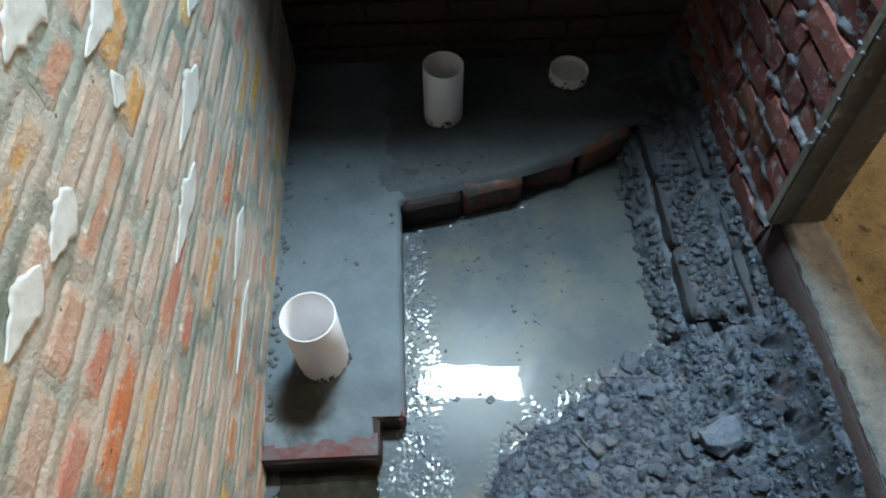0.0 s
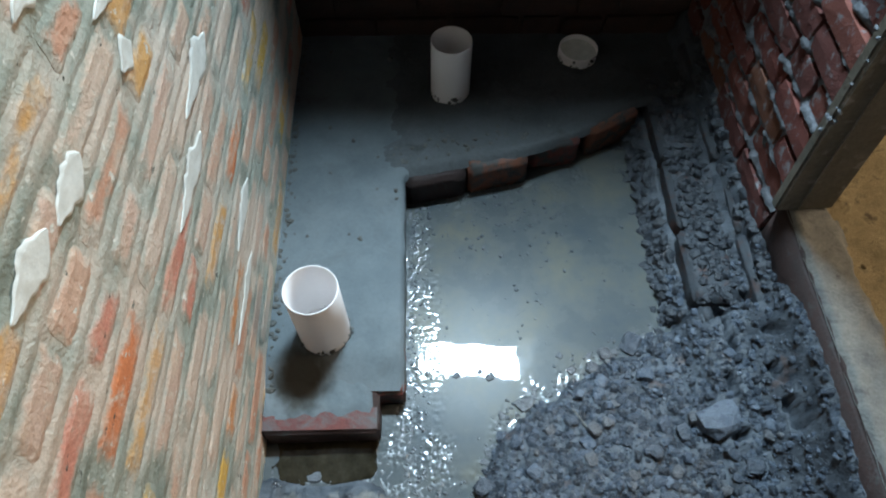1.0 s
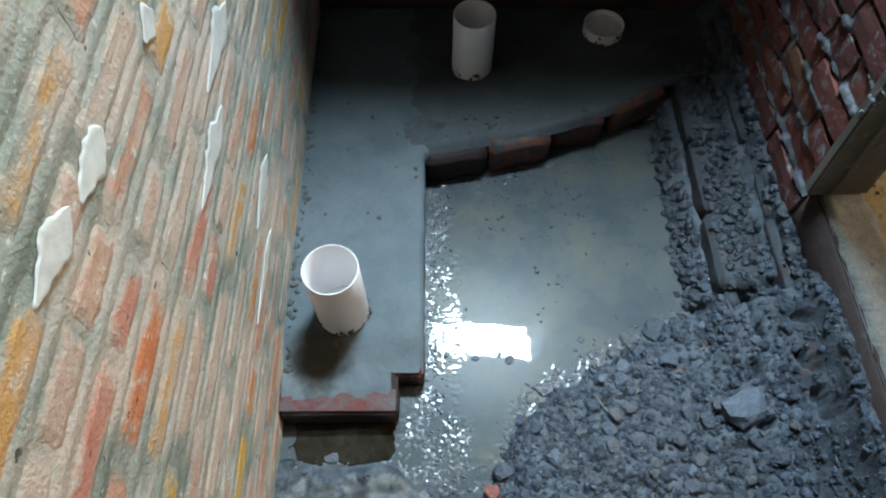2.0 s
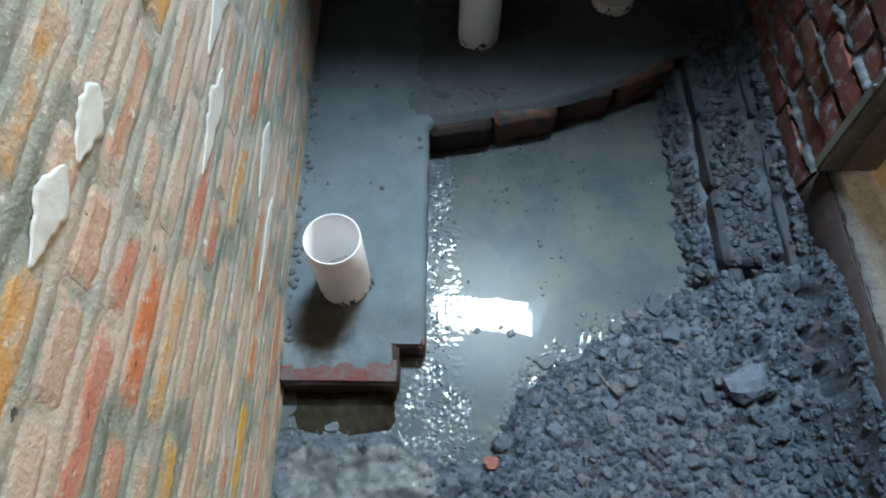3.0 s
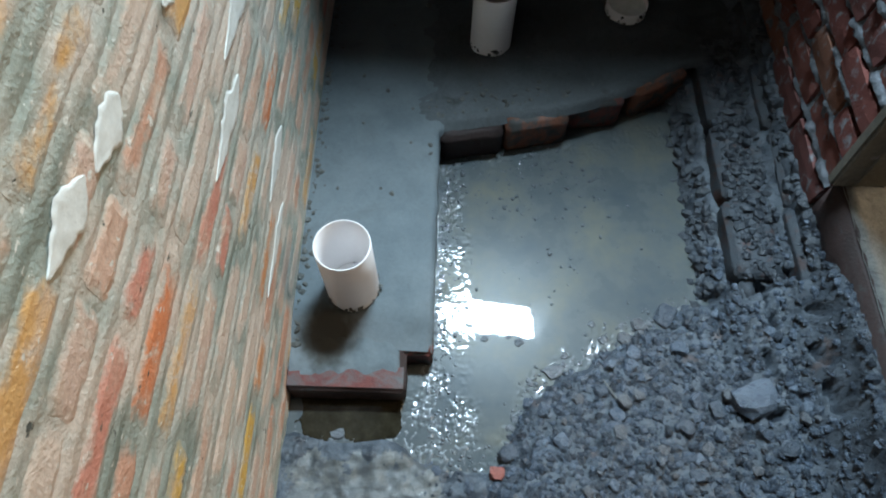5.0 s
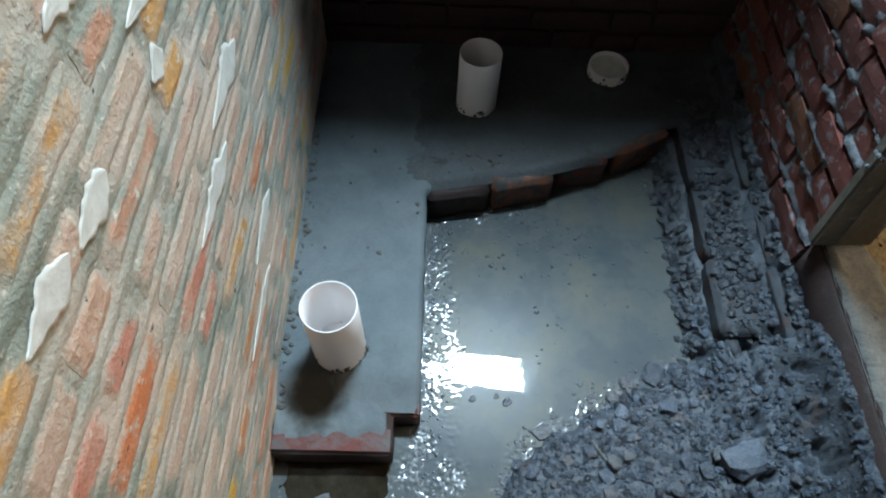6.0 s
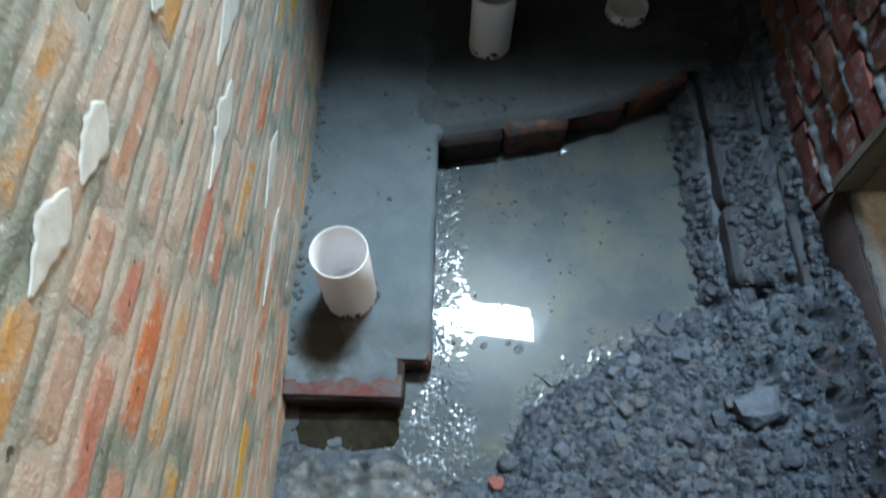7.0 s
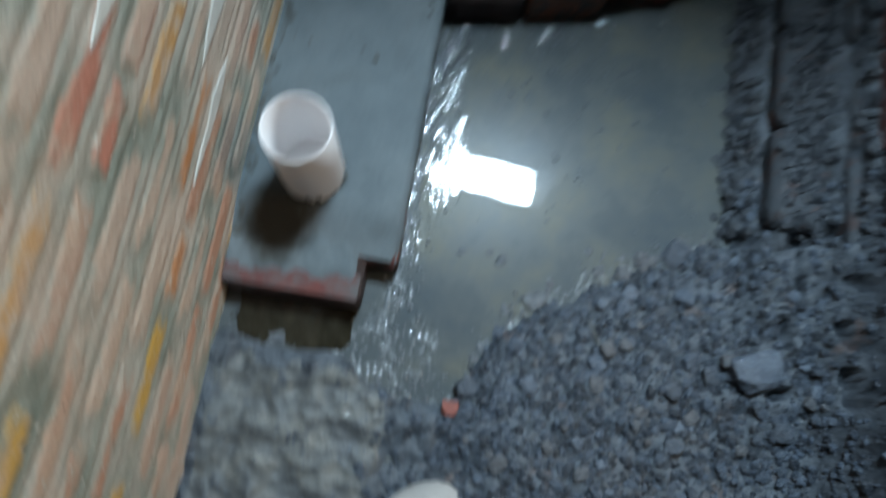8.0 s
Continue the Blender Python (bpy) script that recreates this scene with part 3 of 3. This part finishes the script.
for k, (y0, z0, y1, z1, w, sk) in enumerate((
        (0.522, 0.917, 0.437, 0.915, 0.046, 0.2),
        (0.425, 0.927, 0.325, 0.931, 0.04, 0.0),
        (0.689, 1.079, 0.546, 1.055, 0.06, 0.2),
        (0.803, 0.969, 0.661, 0.963, 0.042, 0.2),
        (0.713, 0.893, 0.665, 0.89, 0.036, 0.0),
        (0.937, 0.71, 0.76, 0.706, 0.05, 0.1),
        (0.789, 0.647, 0.603, 0.644, 0.046, 0.2),
        (0.894, 0.395, 0.732, 0.384, 0.042, 0.2),
        (0.784, 0.301, 0.584, 0.301, 0.034, 0.5),
        (1.07, 0.784, 0.975, 0.774, 0.04, 0.2))):
    dab(y0, z0, y1, z1, w, 40 + k, sk)

# ---- doorway: threshold, jamb, sand outside ----
th = tagged(empty("threshold"), "rough cement threshold with a dark brown riser at the doorway", "threshold", kind="structure")
vs, fs = sheet(RIGHT + 0.004, RIGHT + 0.112, DOOR0, DOOR1 + 0.03, 0.006, lambda u, v: (u, v, 0.292 + 0.004 * fbm(u * 20, v * 20, 4, 3) - 0.02 * smooth_step(0.085, 0.112, u - RIGHT + 0.02 * fbm(v * 9, 3, 0, 3)) - 0.012 * max(0, fbm(u * 14, v * 14, 9, 3) - 0.2) - 0.01 * (1 - smooth_step(0.0, 0.012, u - RIGHT - 0.004))))
from_lists("cement_top", vs, fs, M_thresh, th)
bm = bmesh.new()
box(bm, (RIGHT - 0.002, DOOR0, 0.10), (RIGHT + 0.030, DOOR1 + 0.02, 0.284))
bmesh.ops.bevel(bm, geom=[e for e in bm.edges if abs(e.verts[0].co.y - e.verts[1].co.y) > 0.5], offset=0.007, segments=3, affect="EDGES")
bmesh.ops.subdivide_edges(bm, edges=[e for e in bm.edges if abs(e.verts[0].co.y - e.verts[1].co.y) > 0.5], cuts=50)
for v in bm.verts:
    v.co.x += 0.0016 * fbm(v.co.y * 9, v.co.z * 9, 3, 3)
    v.co.z += 0.002 * fbm(v.co.y * 14, 8, 0, 2)
part("riser", bm, M_brick_kerb_shaded, th, "dark brown riser under the cement", True)
bm = bmesh.new()
box(bm, (RIGHT + 0.032, DOOR0, 0.05), (RIGHT + 0.068, DOOR1 + 0.03, 0.275))
part("bed", bm, M_mortar_right, th)

jamb = tagged(empty("door_frame", Matrix.Translation((0.765, DOOR1, 0.288)) @ Matrix.Rotation(radians(-4.0), 4, "Y")), "weathered grey wooden door jamb leaning at the doorway", "door frame", kind="structure")
bm = bmesh.new()
box(bm, (0.0, 0.0, 0.0), (0.122, 0.030, 1.86))
bmesh.ops.subdivide_edges(bm, edges=[e for e in bm.edges if abs(e.verts[0].co.z - e.verts[1].co.z) > 1], cuts=30)
bmesh.ops.bevel(bm, geom=[e for e in bm.edges if abs(e.verts[0].co.z - e.verts[1].co.z) > 0.01 and len(e.link_faces) == 2 and e.calc_face_angle() > 1], offset=0.006, segments=2, affect="EDGES")
for v in bm.verts:
    v.co.x += 0.003 * noise.noise(Vector((0, v.co.y * 9, v.co.z * 5)))
    v.co.y += 0.002 * noise.noise(Vector((5, v.co.x * 9, v.co.z * 6)))
part("post", bm, M_wood, jamb)
bm = bmesh.new()
box(bm, (0.045, -0.004, 0.004), (0.050, 0.004, 1.84))
box(bm, (0.004, -0.003, 0.30), (0.016, 0.01, 1.8))
part("rebate", bm, M_wood, jamb)
rng = random.Random(8)
vs, fs = stone_lists(rng, 12, lambda r: (lambda s: (r.uniform(-0.012, 0.006), r.uniform(-0.004, 0.012), s))(0.24 + 0.28 * r.random() ** 1.5), (0.003, 0.011))
cl = from_lists("mortar_crust", vs, fs, M_mortar_right, jamb, False)

vs, fs = sheet(RIGHT + 0.085, 2.0, -1.0, 1.9, 0.02, lambda u, v: (u, v, 0.276 + 0.016 * fbm(u * 9, v * 9, 6, 4)))
tagged(from_lists("sand_ground", vs, fs, M_sand), "yellow sandy ground outside the doorway", "ground", kind="structure")
rng = random.Random(9)
vs, fs = stone_lists(rng, 260, lambda r: (r.uniform(0.91, 1.6), r.uniform(0.1, 1.6), 0.278), (0.003, 0.012))
tagged(from_lists("sand_grit", vs, fs, M_sand, None, False), "small lumps of grit scattered on the sand", "grit", kind="stuff")

# ---- the cement ledge with its bricks ----
LED = -0.019


def ledge_top(x, y):
    return 0.064 + 0.026 * smooth_step(0.56, 0.67, y) + 0.012 * smooth_step(0.7, 1.4, y) + 0.0045 * fbm(x * 9, y * 6, 2, 3) + 0.0015 * fbm(x * 40, y * 40, 2, 2)


def row_front(x):
    """Front line of the far shelf, along the laid bricks."""
    return interp(x, [LED, 0.30, 0.45, 0.60, 0.80], [1.120, 1.188, 1.250, 1.345, 1.40])


ledge = tagged(empty("cement_ledge"), "smooth damp grey cement ledge on red bricks along the walls", "ledge")
vs, fs = [], []


def strip_mesh(name, rows, mat):
    """Rows of points joined into a skin."""
    v, f = [], []
    n = len(rows[0])
    for r in rows:
        v += r
    for j in range(len(rows) - 1):
        for i in range(n - 1):
            f.append((j * n + i, j * n + i + 1, (j + 1) * n + i + 1, (j + 1) * n + i))
    return from_lists(name, v, f, mat, ledge)


rows = []
for j in range(101):
    y = 0.575 + (BACK - 0.575) * j / 100
    row = []
    for i in range(29):
        x = LEFT - 0.01 + (LED - LEFT + 0.01) * i / 28
        row.append((x + (0.004 * fbm(y * 20, 1, 0, 3) if i == 28 else 0), y, ledge_top(x, y) - (0.004 if i == 28 and y < 1.12 else 0)))
    wob = 0.004 * fbm(y * 20, 1, 0, 3)
    if y > 1.12:
        row += [(LED + 0.004 + 0.004 * q, y, ledge_top(LED, y) - 0.002 * (q + 1)) for q in range(3)]
        rows.append(row)
        continue
    row += [(LED + 0.003 + wob, y, 0.05 + 0.02 * smooth_step(0.6, 1.2, y)), (LED + 0.002 + 0.006 * fbm(y * 15, 3, 0, 2), y, 0.02), (LED + 0.004, y, -0.03)]
    rows.append(row)
strip_mesh("cement_top", rows, M_cement)
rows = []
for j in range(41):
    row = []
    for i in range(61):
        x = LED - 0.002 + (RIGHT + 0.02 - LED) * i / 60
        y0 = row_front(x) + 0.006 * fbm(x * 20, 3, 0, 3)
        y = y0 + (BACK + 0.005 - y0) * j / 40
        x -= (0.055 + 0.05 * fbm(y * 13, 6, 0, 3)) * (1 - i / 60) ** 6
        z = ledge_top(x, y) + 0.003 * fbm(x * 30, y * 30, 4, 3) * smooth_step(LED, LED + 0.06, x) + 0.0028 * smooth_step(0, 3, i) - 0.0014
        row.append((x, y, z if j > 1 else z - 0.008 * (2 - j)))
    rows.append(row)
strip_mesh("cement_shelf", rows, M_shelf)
# end course under the cement


def slab_brick(name, lo, hi, mat, parent, seed, yaw=0.0, label="", rough=0.003):
    rng = random.Random(seed)
    bm = bmesh.new()
    s = [b - a for a, b in zip(lo, hi)]
    box(bm, [-q / 2 for q in s], [q / 2 for q in s])
    bmesh.ops.bevel(bm, geom=list(bm.edges), offset=0.006, segments=2, affect="EDGES")
    bmesh.ops.subdivide_edges(bm, edges=[e for e in bm.edges if e.calc_length() > 0.04], cuts=4, use_grid_fill=True)
    for v in bm.verts:
        v.co += rough * Vector((fbm(v.co.x * 25 + seed, v.co.y * 25, v.co.z * 25, 2), fbm(v.co.x * 25, v.co.y * 25 + seed, 3, 2), fbm(v.co.x * 25, v.co.z * 25, seed, 2)))
    ob = part(name, bm, mat, parent, label, True)
    ob.matrix_basis = Matrix.Translation([(a + b) / 2 for a, b in zip(lo, hi)]) @ Matrix.Rotation(radians(yaw), 4, "Z")
    return ob


# end brick's shaded front put into its near-black colour; red top laid over it
slab_brick("brick", (-0.311, 0.490, -0.012), (-0.070, 0.60, 0.066), M_brick_kerb_shaded, ledge, 1, 0.5)
vs, fs = sheet(-0.309, -0.074, 0.496, 0.54, 0.006, lambda u, v: (u, v, 0.0672 + 0.0012 * fbm(u * 30, v * 30, 3, 2)))
from_lists("brick_skin", vs, fs, M_brick_red, ledge)
slab_brick("brick", (-0.092, 0.570, -0.012), (LED + 0.003, 0.68, 0.067), M_brick_wet, ledge, 2)
# cement feathered over the end brick
vs, fs = sheet(-0.309, -0.076, 0.494, 0.60, 0.005, lambda u, v: (u, v, 0.0625 + 0.008 * smooth_step(0.500, 0.55, v + 0.008 * fbm(u * 16, 4, 0, 2)) + 0.003 * fbm(u * 30, v * 30, 6, 3) - 0.010 * (1 - smooth_step(0.500, 0.520, v + 0.009 * fbm(u * 24, 7, 0, 3))) - 0.012 * smooth_step(-0.09, -0.076, u)))
from_lists("cement_smear", vs, fs, M_cement, ledge)

edging = tagged(empty("brick_row"), "row of loose red bricks laid askew across the pit", "brick row")
slab_brick("brick", (-0.024, 1.118, -0.01), (0.132, 1.215, 0.084), M_brick_kerb_shaded, edging, 3, 11)
slab_brick("brick", (0.134, 1.155, -0.01), (0.292, 1.26, 0.089), M_brick_wet, edging, 4, 13)
slab_brick("brick", (0.294, 1.225, -0.01), (0.436, 1.33, 0.092), M_brick_wet, edging, 5, 8)
slab_brick("brick", (0.440, 1.29, -0.01), (0.600, 1.40, 0.096), M_brick_wet, edging, 6, 27)

footing = tagged(empty("brick_footing"), "stepped brick footing caked with dark mud along the wall", "footing")
rng = random.Random(31)
for x0, x1, z1, y in ((0.640, 0.745, 0.098, 0.755), (0.756, 0.86, 0.142, 0.70)):
    while y < 1.40:
        l = rng.uniform(0.195, 0.212)
        slab_brick("brick", (x0 + rng.uniform(-0.004, 0.004), y, z1 - 0.07), (x1, y + l, z1 + rng.uniform(-0.003, 0.003)), M_brick_mud, footing, rng.randrange(99), rng.uniform(-0.8, 0.8), rough=0.004)
        y += l + rng.uniform(0.004, 0.012)

# brown pool at the foot of the end brick


def hollow(u, v):
    far = (((u + 0.182) / 0.118) ** 4 + ((v - 0.458) / 0.060) ** 4) ** 0.25 + 0.22 * fbm(u * 22, v * 22, 8, 3)
    return (u, v, -0.006 + 0.0076 * (1 - smooth_step(0.86, 1.05, far)))


vs, fs = sheet(-0.308, -0.045, 0.38, 0.505, 0.004, hollow)
tagged(from_lists("brown_pool", vs, fs, M_pool), "small dark brown pool at the foot of the ledge", "puddle", kind="structure")

# ---- drain pipes ----


def pipe(x, y, z0, z1, label, tilt=(0.0, 0.0), r=0.057):
    t, n = 0.0032, 64
    top = empty("drain_pipe", Matrix.Translation((x, y, z0)) @ Euler((radians(tilt[0]), radians(tilt[1]), 0)).to_matrix().to_4x4())
    tagged(top, label, "pipe", "drain pipes")
    h = z1 - z0
    prof = [(r, -0.02), (r, h * 0.5), (r, h - 0.0015), (r - 0.0012, h), (r - t + 0.0012, h), (r - t, h - 0.0015), (r - t, h * 0.5), (r - t, -0.02)]
    vs, fs = [], []
    for k in range(n):
        a = 2 * math.pi * k / n
        for rr, zz in prof:
            vs.append((rr * math.cos(a), rr * math.sin(a), zz))
    m = len(prof)
    for k in range(n):
        q = (k + 1) % n
        for i in range(m - 1):
            fs.append((k * m + i, q * m + i, q * m + i + 1, k * m + i + 1))
    from_lists("tube", vs, fs, M_pvc, top)
    bm = bmesh.new()
    bmesh.ops.create_circle(bm, cap_ends=True, radius=r - t + 0.0005, segments=32, matrix=Matrix.Translation((0, 0, 0.012)))
    part("plug", bm, M_pvc if h > 0.1 else M_plaster, top, "pale silt at the bottom of the pipe")
    rng = random.Random(int(1000 * (x + 2)))
    vs, fs = stone_lists(rng, 34, lambda g: (lambda a: ((r + 0.002) * math.cos(a), (r + 0.002) * math.sin(a), 0.022 * g.random() ** 2))(g.uniform(0, 6.28)), (0.002, 0.0075), 0.8)
    tagged(from_lists("cement_crumbs", vs, fs, M_clod, top, False), "dark cement crumbs stuck round the base", kind="stuff")
    return top


pipe(-0.190, 0.707, 0.090, 0.281, "tall white plastic drain pipe standing in the near cement ledge", (0, -1.0), 0.0552)
pipe(0.106, 1.410, 0.106, 0.277, "white plastic drain pipe standing in the far shelf", (0, 0), 0.0525)
pipe(0.470, 1.542, 0.104, 0.131, "short white plastic pipe stub low in the dark shelf", r=0.0545)

# ---- stones ----
km = [stone_mesh("stone", M_stone, 60 + k) for k in range(8)]
rng = random.Random(12)
done = 0
while done < 170:
    x, y = rng.uniform(0.10, 0.77), rng.uniform(0.05, 0.80)
    if (waterline(x) - y < -0.02 and x < 0.58) or by_hole(x, y) > 0.002 or (0.61 < x < 0.765 and 0.52 < y < 0.745):
        continue
    s = 0.007 + 0.018 * rng.random() ** 2.5
    piece("stone", km[rng.randrange(8)], Matrix.Translation((x, y, ground(x, y) + 0.2 * s)) @ Euler((rng.uniform(-0.4, 0.4), rng.uniform(-0.4, 0.4), rng.uniform(0, 6.28))).to_matrix().to_4x4() @ Matrix.Diagonal((s, s, s, 1)), floor)
    done += 1


def big(name, x, y, s, mat, label, seed, rz=0.0, flat=0.6, lift=0.2):
    ob = new(name, stone_mesh(name, mat, seed, flat))
    ob.matrix_basis = Matrix.Translation((x, y, max(ground(x, y), -0.01) + lift * s)) @ Matrix.Rotation(rz, 4, "Z") @ Matrix.Diagonal((s, s, s, 1))
    return tagged(ob, label, "stone")


# added stand-in for an unidentified pale round thing near the viewpoint
bm = bmesh.new()
bmesh.ops.create_uvsphere(bm, u_segments=32, v_segments=20, radius=1)
for v in bm.verts:
    v.co *= 1 + 0.10 * noise.noise(v.co * 1.3) + 0.02 * noise.noise(v.co * 5)
pale = link("pale_stone", bm, M_pale, smooth=True)
pale.matrix_basis = Matrix.Translation((0.117, 0.106, ground(0.117, 0.106) + 0.002)) @ Matrix.Diagonal((0.098, 0.112, 0.055, 1))
tagged(pale, "smooth pale rounded lump standing in for an unidentified thing", "stone")
big("red_stone", 0.120, 0.345, 0.020, M_red_stone, "small rounded red brick chip on the wet mud", 1, 0, 0.9, 0.5)
big("dark_stone", 0.245, 0.565, 0.026, M_dark_stone, "dark wet angular stone at the water's edge", 2, 0.7, 0.8)
big("mud_stone", -0.205, 0.415, 0.018, M_dark_stone, "dark wet stone on pale slurry", 3, 0.3, 0.9)
big("rubble_slab", 0.63, 0.49, 0.055, M_stone, "flat grey slab of broken concrete in the rubble", 4, 0.4, 0.55)
big("rubble_slab", 0.50, 0.70, 0.034, M_stone, "grey angular rubble lump at the water's edge", 5, 1.0, 0.6)
big("rubble_slab", 0.44, 0.675, 0.026, M_stone, "grey angular rubble lump at the water's edge", 6, 0.2, 0.6)


def on_mound(r):
    for _ in range(40):
        x, y = r.uniform(-0.02, 0.79), r.uniform(-0.1, 0.86)
        d = waterline(x) - y
        if by_hole(x, y) > 0.004 or (0.62 < x < 0.765 and 0.52 < y < 0.745 and r.random() < 0.12):
            continue
        if (d > -0.035 + 0.05 * r.random() or x > 0.60) and (x > 0.10 or r.random() < 0.25):
            return x, y, ground(x, y) - 0.001
    return None


rng = random.Random(21)
vs, fs = stone_lists(rng, 9500, on_mound, (0.003, 0.0135), 0.55)
tagged(from_lists("rubble", vs, fs, M_stone, None, False), "grey broken rubble and gravel heaped beside the puddle", "rubble", kind="stuff")


def on_side(r):
    x, y = r.uniform(0.565, 0.79), r.uniform(0.72, 1.45)
    if abs(x - 0.64) < 0.012 or abs(x - 0.755) < 0.01 or by_hole(x, y) > 0.006:
        return None
    top = 0.098 if 0.64 < x < 0.745 and y > 0.755 else 0.142 if x > 0.755 else -1
    return x, y, max(ground(x, y), top) - 0.002


vs, fs = stone_lists(rng, 2600, on_side, (0.0025, 0.019), 0.7)
tagged(from_lists("mud_crumbs", vs, fs, M_side, None, False), "dark muddy crumbs over the stepped brick footing", "rubble", kind="stuff")


def at_edge(r):
    k = r.random()
    if k < 0.08:
        return r.uniform(0.02, 0.55), r.uniform(0.7, 1.12), 0.0
    if k < 0.22:
        x = r.uniform(0.0, 0.40)
        return x, 1.03 + 0.06 * x + r.gauss(0, 0.05), 0.0
    if k < 0.55:
        return LED + 0.006 + abs(r.gauss(0, 0.022)), r.uniform(0.36, 1.15), -0.001
    if k < 0.75:
        return r.uniform(0.0, 0.32), 1.16 + 0.2 * r.uniform(0, 1) * 0 - abs(r.gauss(0, 0.05)), -0.001
    x = r.uniform(0.0, 0.56)
    return x, max(waterline(x), 0.33) + abs(r.gauss(0, 0.03)), -0.001


vs, fs = stone_lists(rng, 1900, at_edge, (0.0014, 0.0065), 0.45)
tagged(from_lists("wet_crumbs", vs, fs, M_crumb, None, True), "glistening wet mortar crumbs along the puddle's edge", "crumbs", kind="stuff")


def slurry(x, y):
    """Ripples of wet mortar that break the water along the ledge and the shore."""
    near = math.exp(-((x - LED) / 0.035) ** 2)
    shore = math.exp(-((y - waterline(x)) / 0.05) ** 2) * 0.8
    far = math.exp(-((y - 1.13 - 0.2 * max(0, x)) / 0.05) ** 2) * 0.7 * (1 - smooth_step(0.25, 0.5, x))
    front = 0.9 * smooth_step(0.0, 0.06, 0.52 - y) * (1 - smooth_step(0.06, 0.14, x)) * smooth_step(-0.12, -0.06, x)
    k = max(near, shore, far, front)
    n = fbm(x * 100, y * 80, 4, 3) + 0.5 * fbm(x * 24, y * 20, 1, 2)
    return (x, y, -0.0030 + 0.0028 * k + 0.0042 * k * n)


vs, fs = sheet(LEFT + 0.01, 0.60, 0.26, 1.18, 0.0032, slurry)
sl = from_lists("slurry", vs, fs, M_slurry)
tagged(sl, "wet mortar slurry glistening along the edges of the puddle", "slurry", kind="structure")

# thin pale sliver lying on the rubble
bm = bmesh.new()
box(bm, (-0.0018, -0.024, -0.0012), (0.0018, 0.024, 0.0012))
bmesh.ops.bevel(bm, geom=list(bm.edges), offset=0.001, segments=1, affect="EDGES")
sliver = link("sliver", bm, M_thresh)
sliver.matrix_basis = Matrix.Translation((0.352, 0.515, ground(0.352, 0.515) + 0.014)) @ Matrix.Rotation(radians(32), 4, "Z")
tagged(sliver, "thin pale splinter lying on the rubble", "splinter")
# broken brick end at the head of the footing
slab_brick("brick", (0.642, 0.705, 0.03), (0.672, 0.752, 0.092), M_brick_mud, footing, 77, 8)

# thin spill of pale cement over the mud before the ledge


def spill(x, y):
    edge = min(x - LEFT, 0.02 - x + 0.03 * fbm(y * 12, 3, 0, 2), y - 0.02, 0.385 - y + 0.03 * fbm(x * 17, 5, 0, 3))
    return (x, y, ground(x, y) + 0.004 * smooth_step(-0.01, 0.025, edge) - 0.003 + 0.0016 * fbm(x * 30, y * 22, 2, 3))


vs, fs = sheet(LEFT + 0.002, 0.06, 0.0, 0.42, 0.006, spill)
tagged(from_lists("cement_spill", vs, fs, M_spill), "thin pale cement spill over wet mud", "cement spill", kind="structure")
for x, y, r in ((0.150, 0.640, 0.011), (0.172, 0.628, 0.014), (0.205, 0.648, 0.010), (0.075, 0.655, 0.009), (0.095, 0.632, 0.012), (0.30, 0.66, 0.010), (0.335, 0.675, 0.012), (0.27, 0.60, 0.012)):
    big("puddle_stone", x, y, r, M_dark_stone, "small dark wet stone breaking the puddle's surface", int(x * 1000), x * 40, 0.8, 0.55)
rng = random.Random(57)
for k in range(22):
    x = rng.uniform(0.14, 0.50)
    big("puddle_stone", x, waterline(x) + 0.012 + 0.045 * rng.random(), rng.uniform(0.007, 0.015), M_dark_stone, "small dark wet stone breaking the puddle's surface", 300 + k, 6 * rng.random(), 0.8, 0.5)

# mortar droppings on the ledge: along the wall's foot, round the inner corner and on the shelf


def dropping(r):
    k = r.random()
    if k < 0.5:
        x, y = LEFT + 0.002 + abs(r.gauss(0, 0.010)), r.uniform(0.5, 1.6)
    elif k < 0.8:
        x, y = r.uniform(-0.05, 0.30), 0.0
        y = 1.165 + 0.22 * x + abs(r.gauss(0, 0.035))
    else:
        x, y = r.uniform(LEFT, 0.6), r.uniform(0.62, 1.6)
        if x > LED - 0.01 and y < row_front(x) + 0.02:
            return None
    return x, y, ledge_top(x, y) - 0.001


rng = random.Random(44)
vs, fs = stone_lists(rng, 520, dropping, (0.002, 0.010), 0.6)
tagged(from_lists("mortar_droppings", vs, fs, M_clod, None, False), "dark mortar droppings scattered over the cement ledge", "droppings", kind="stuff")
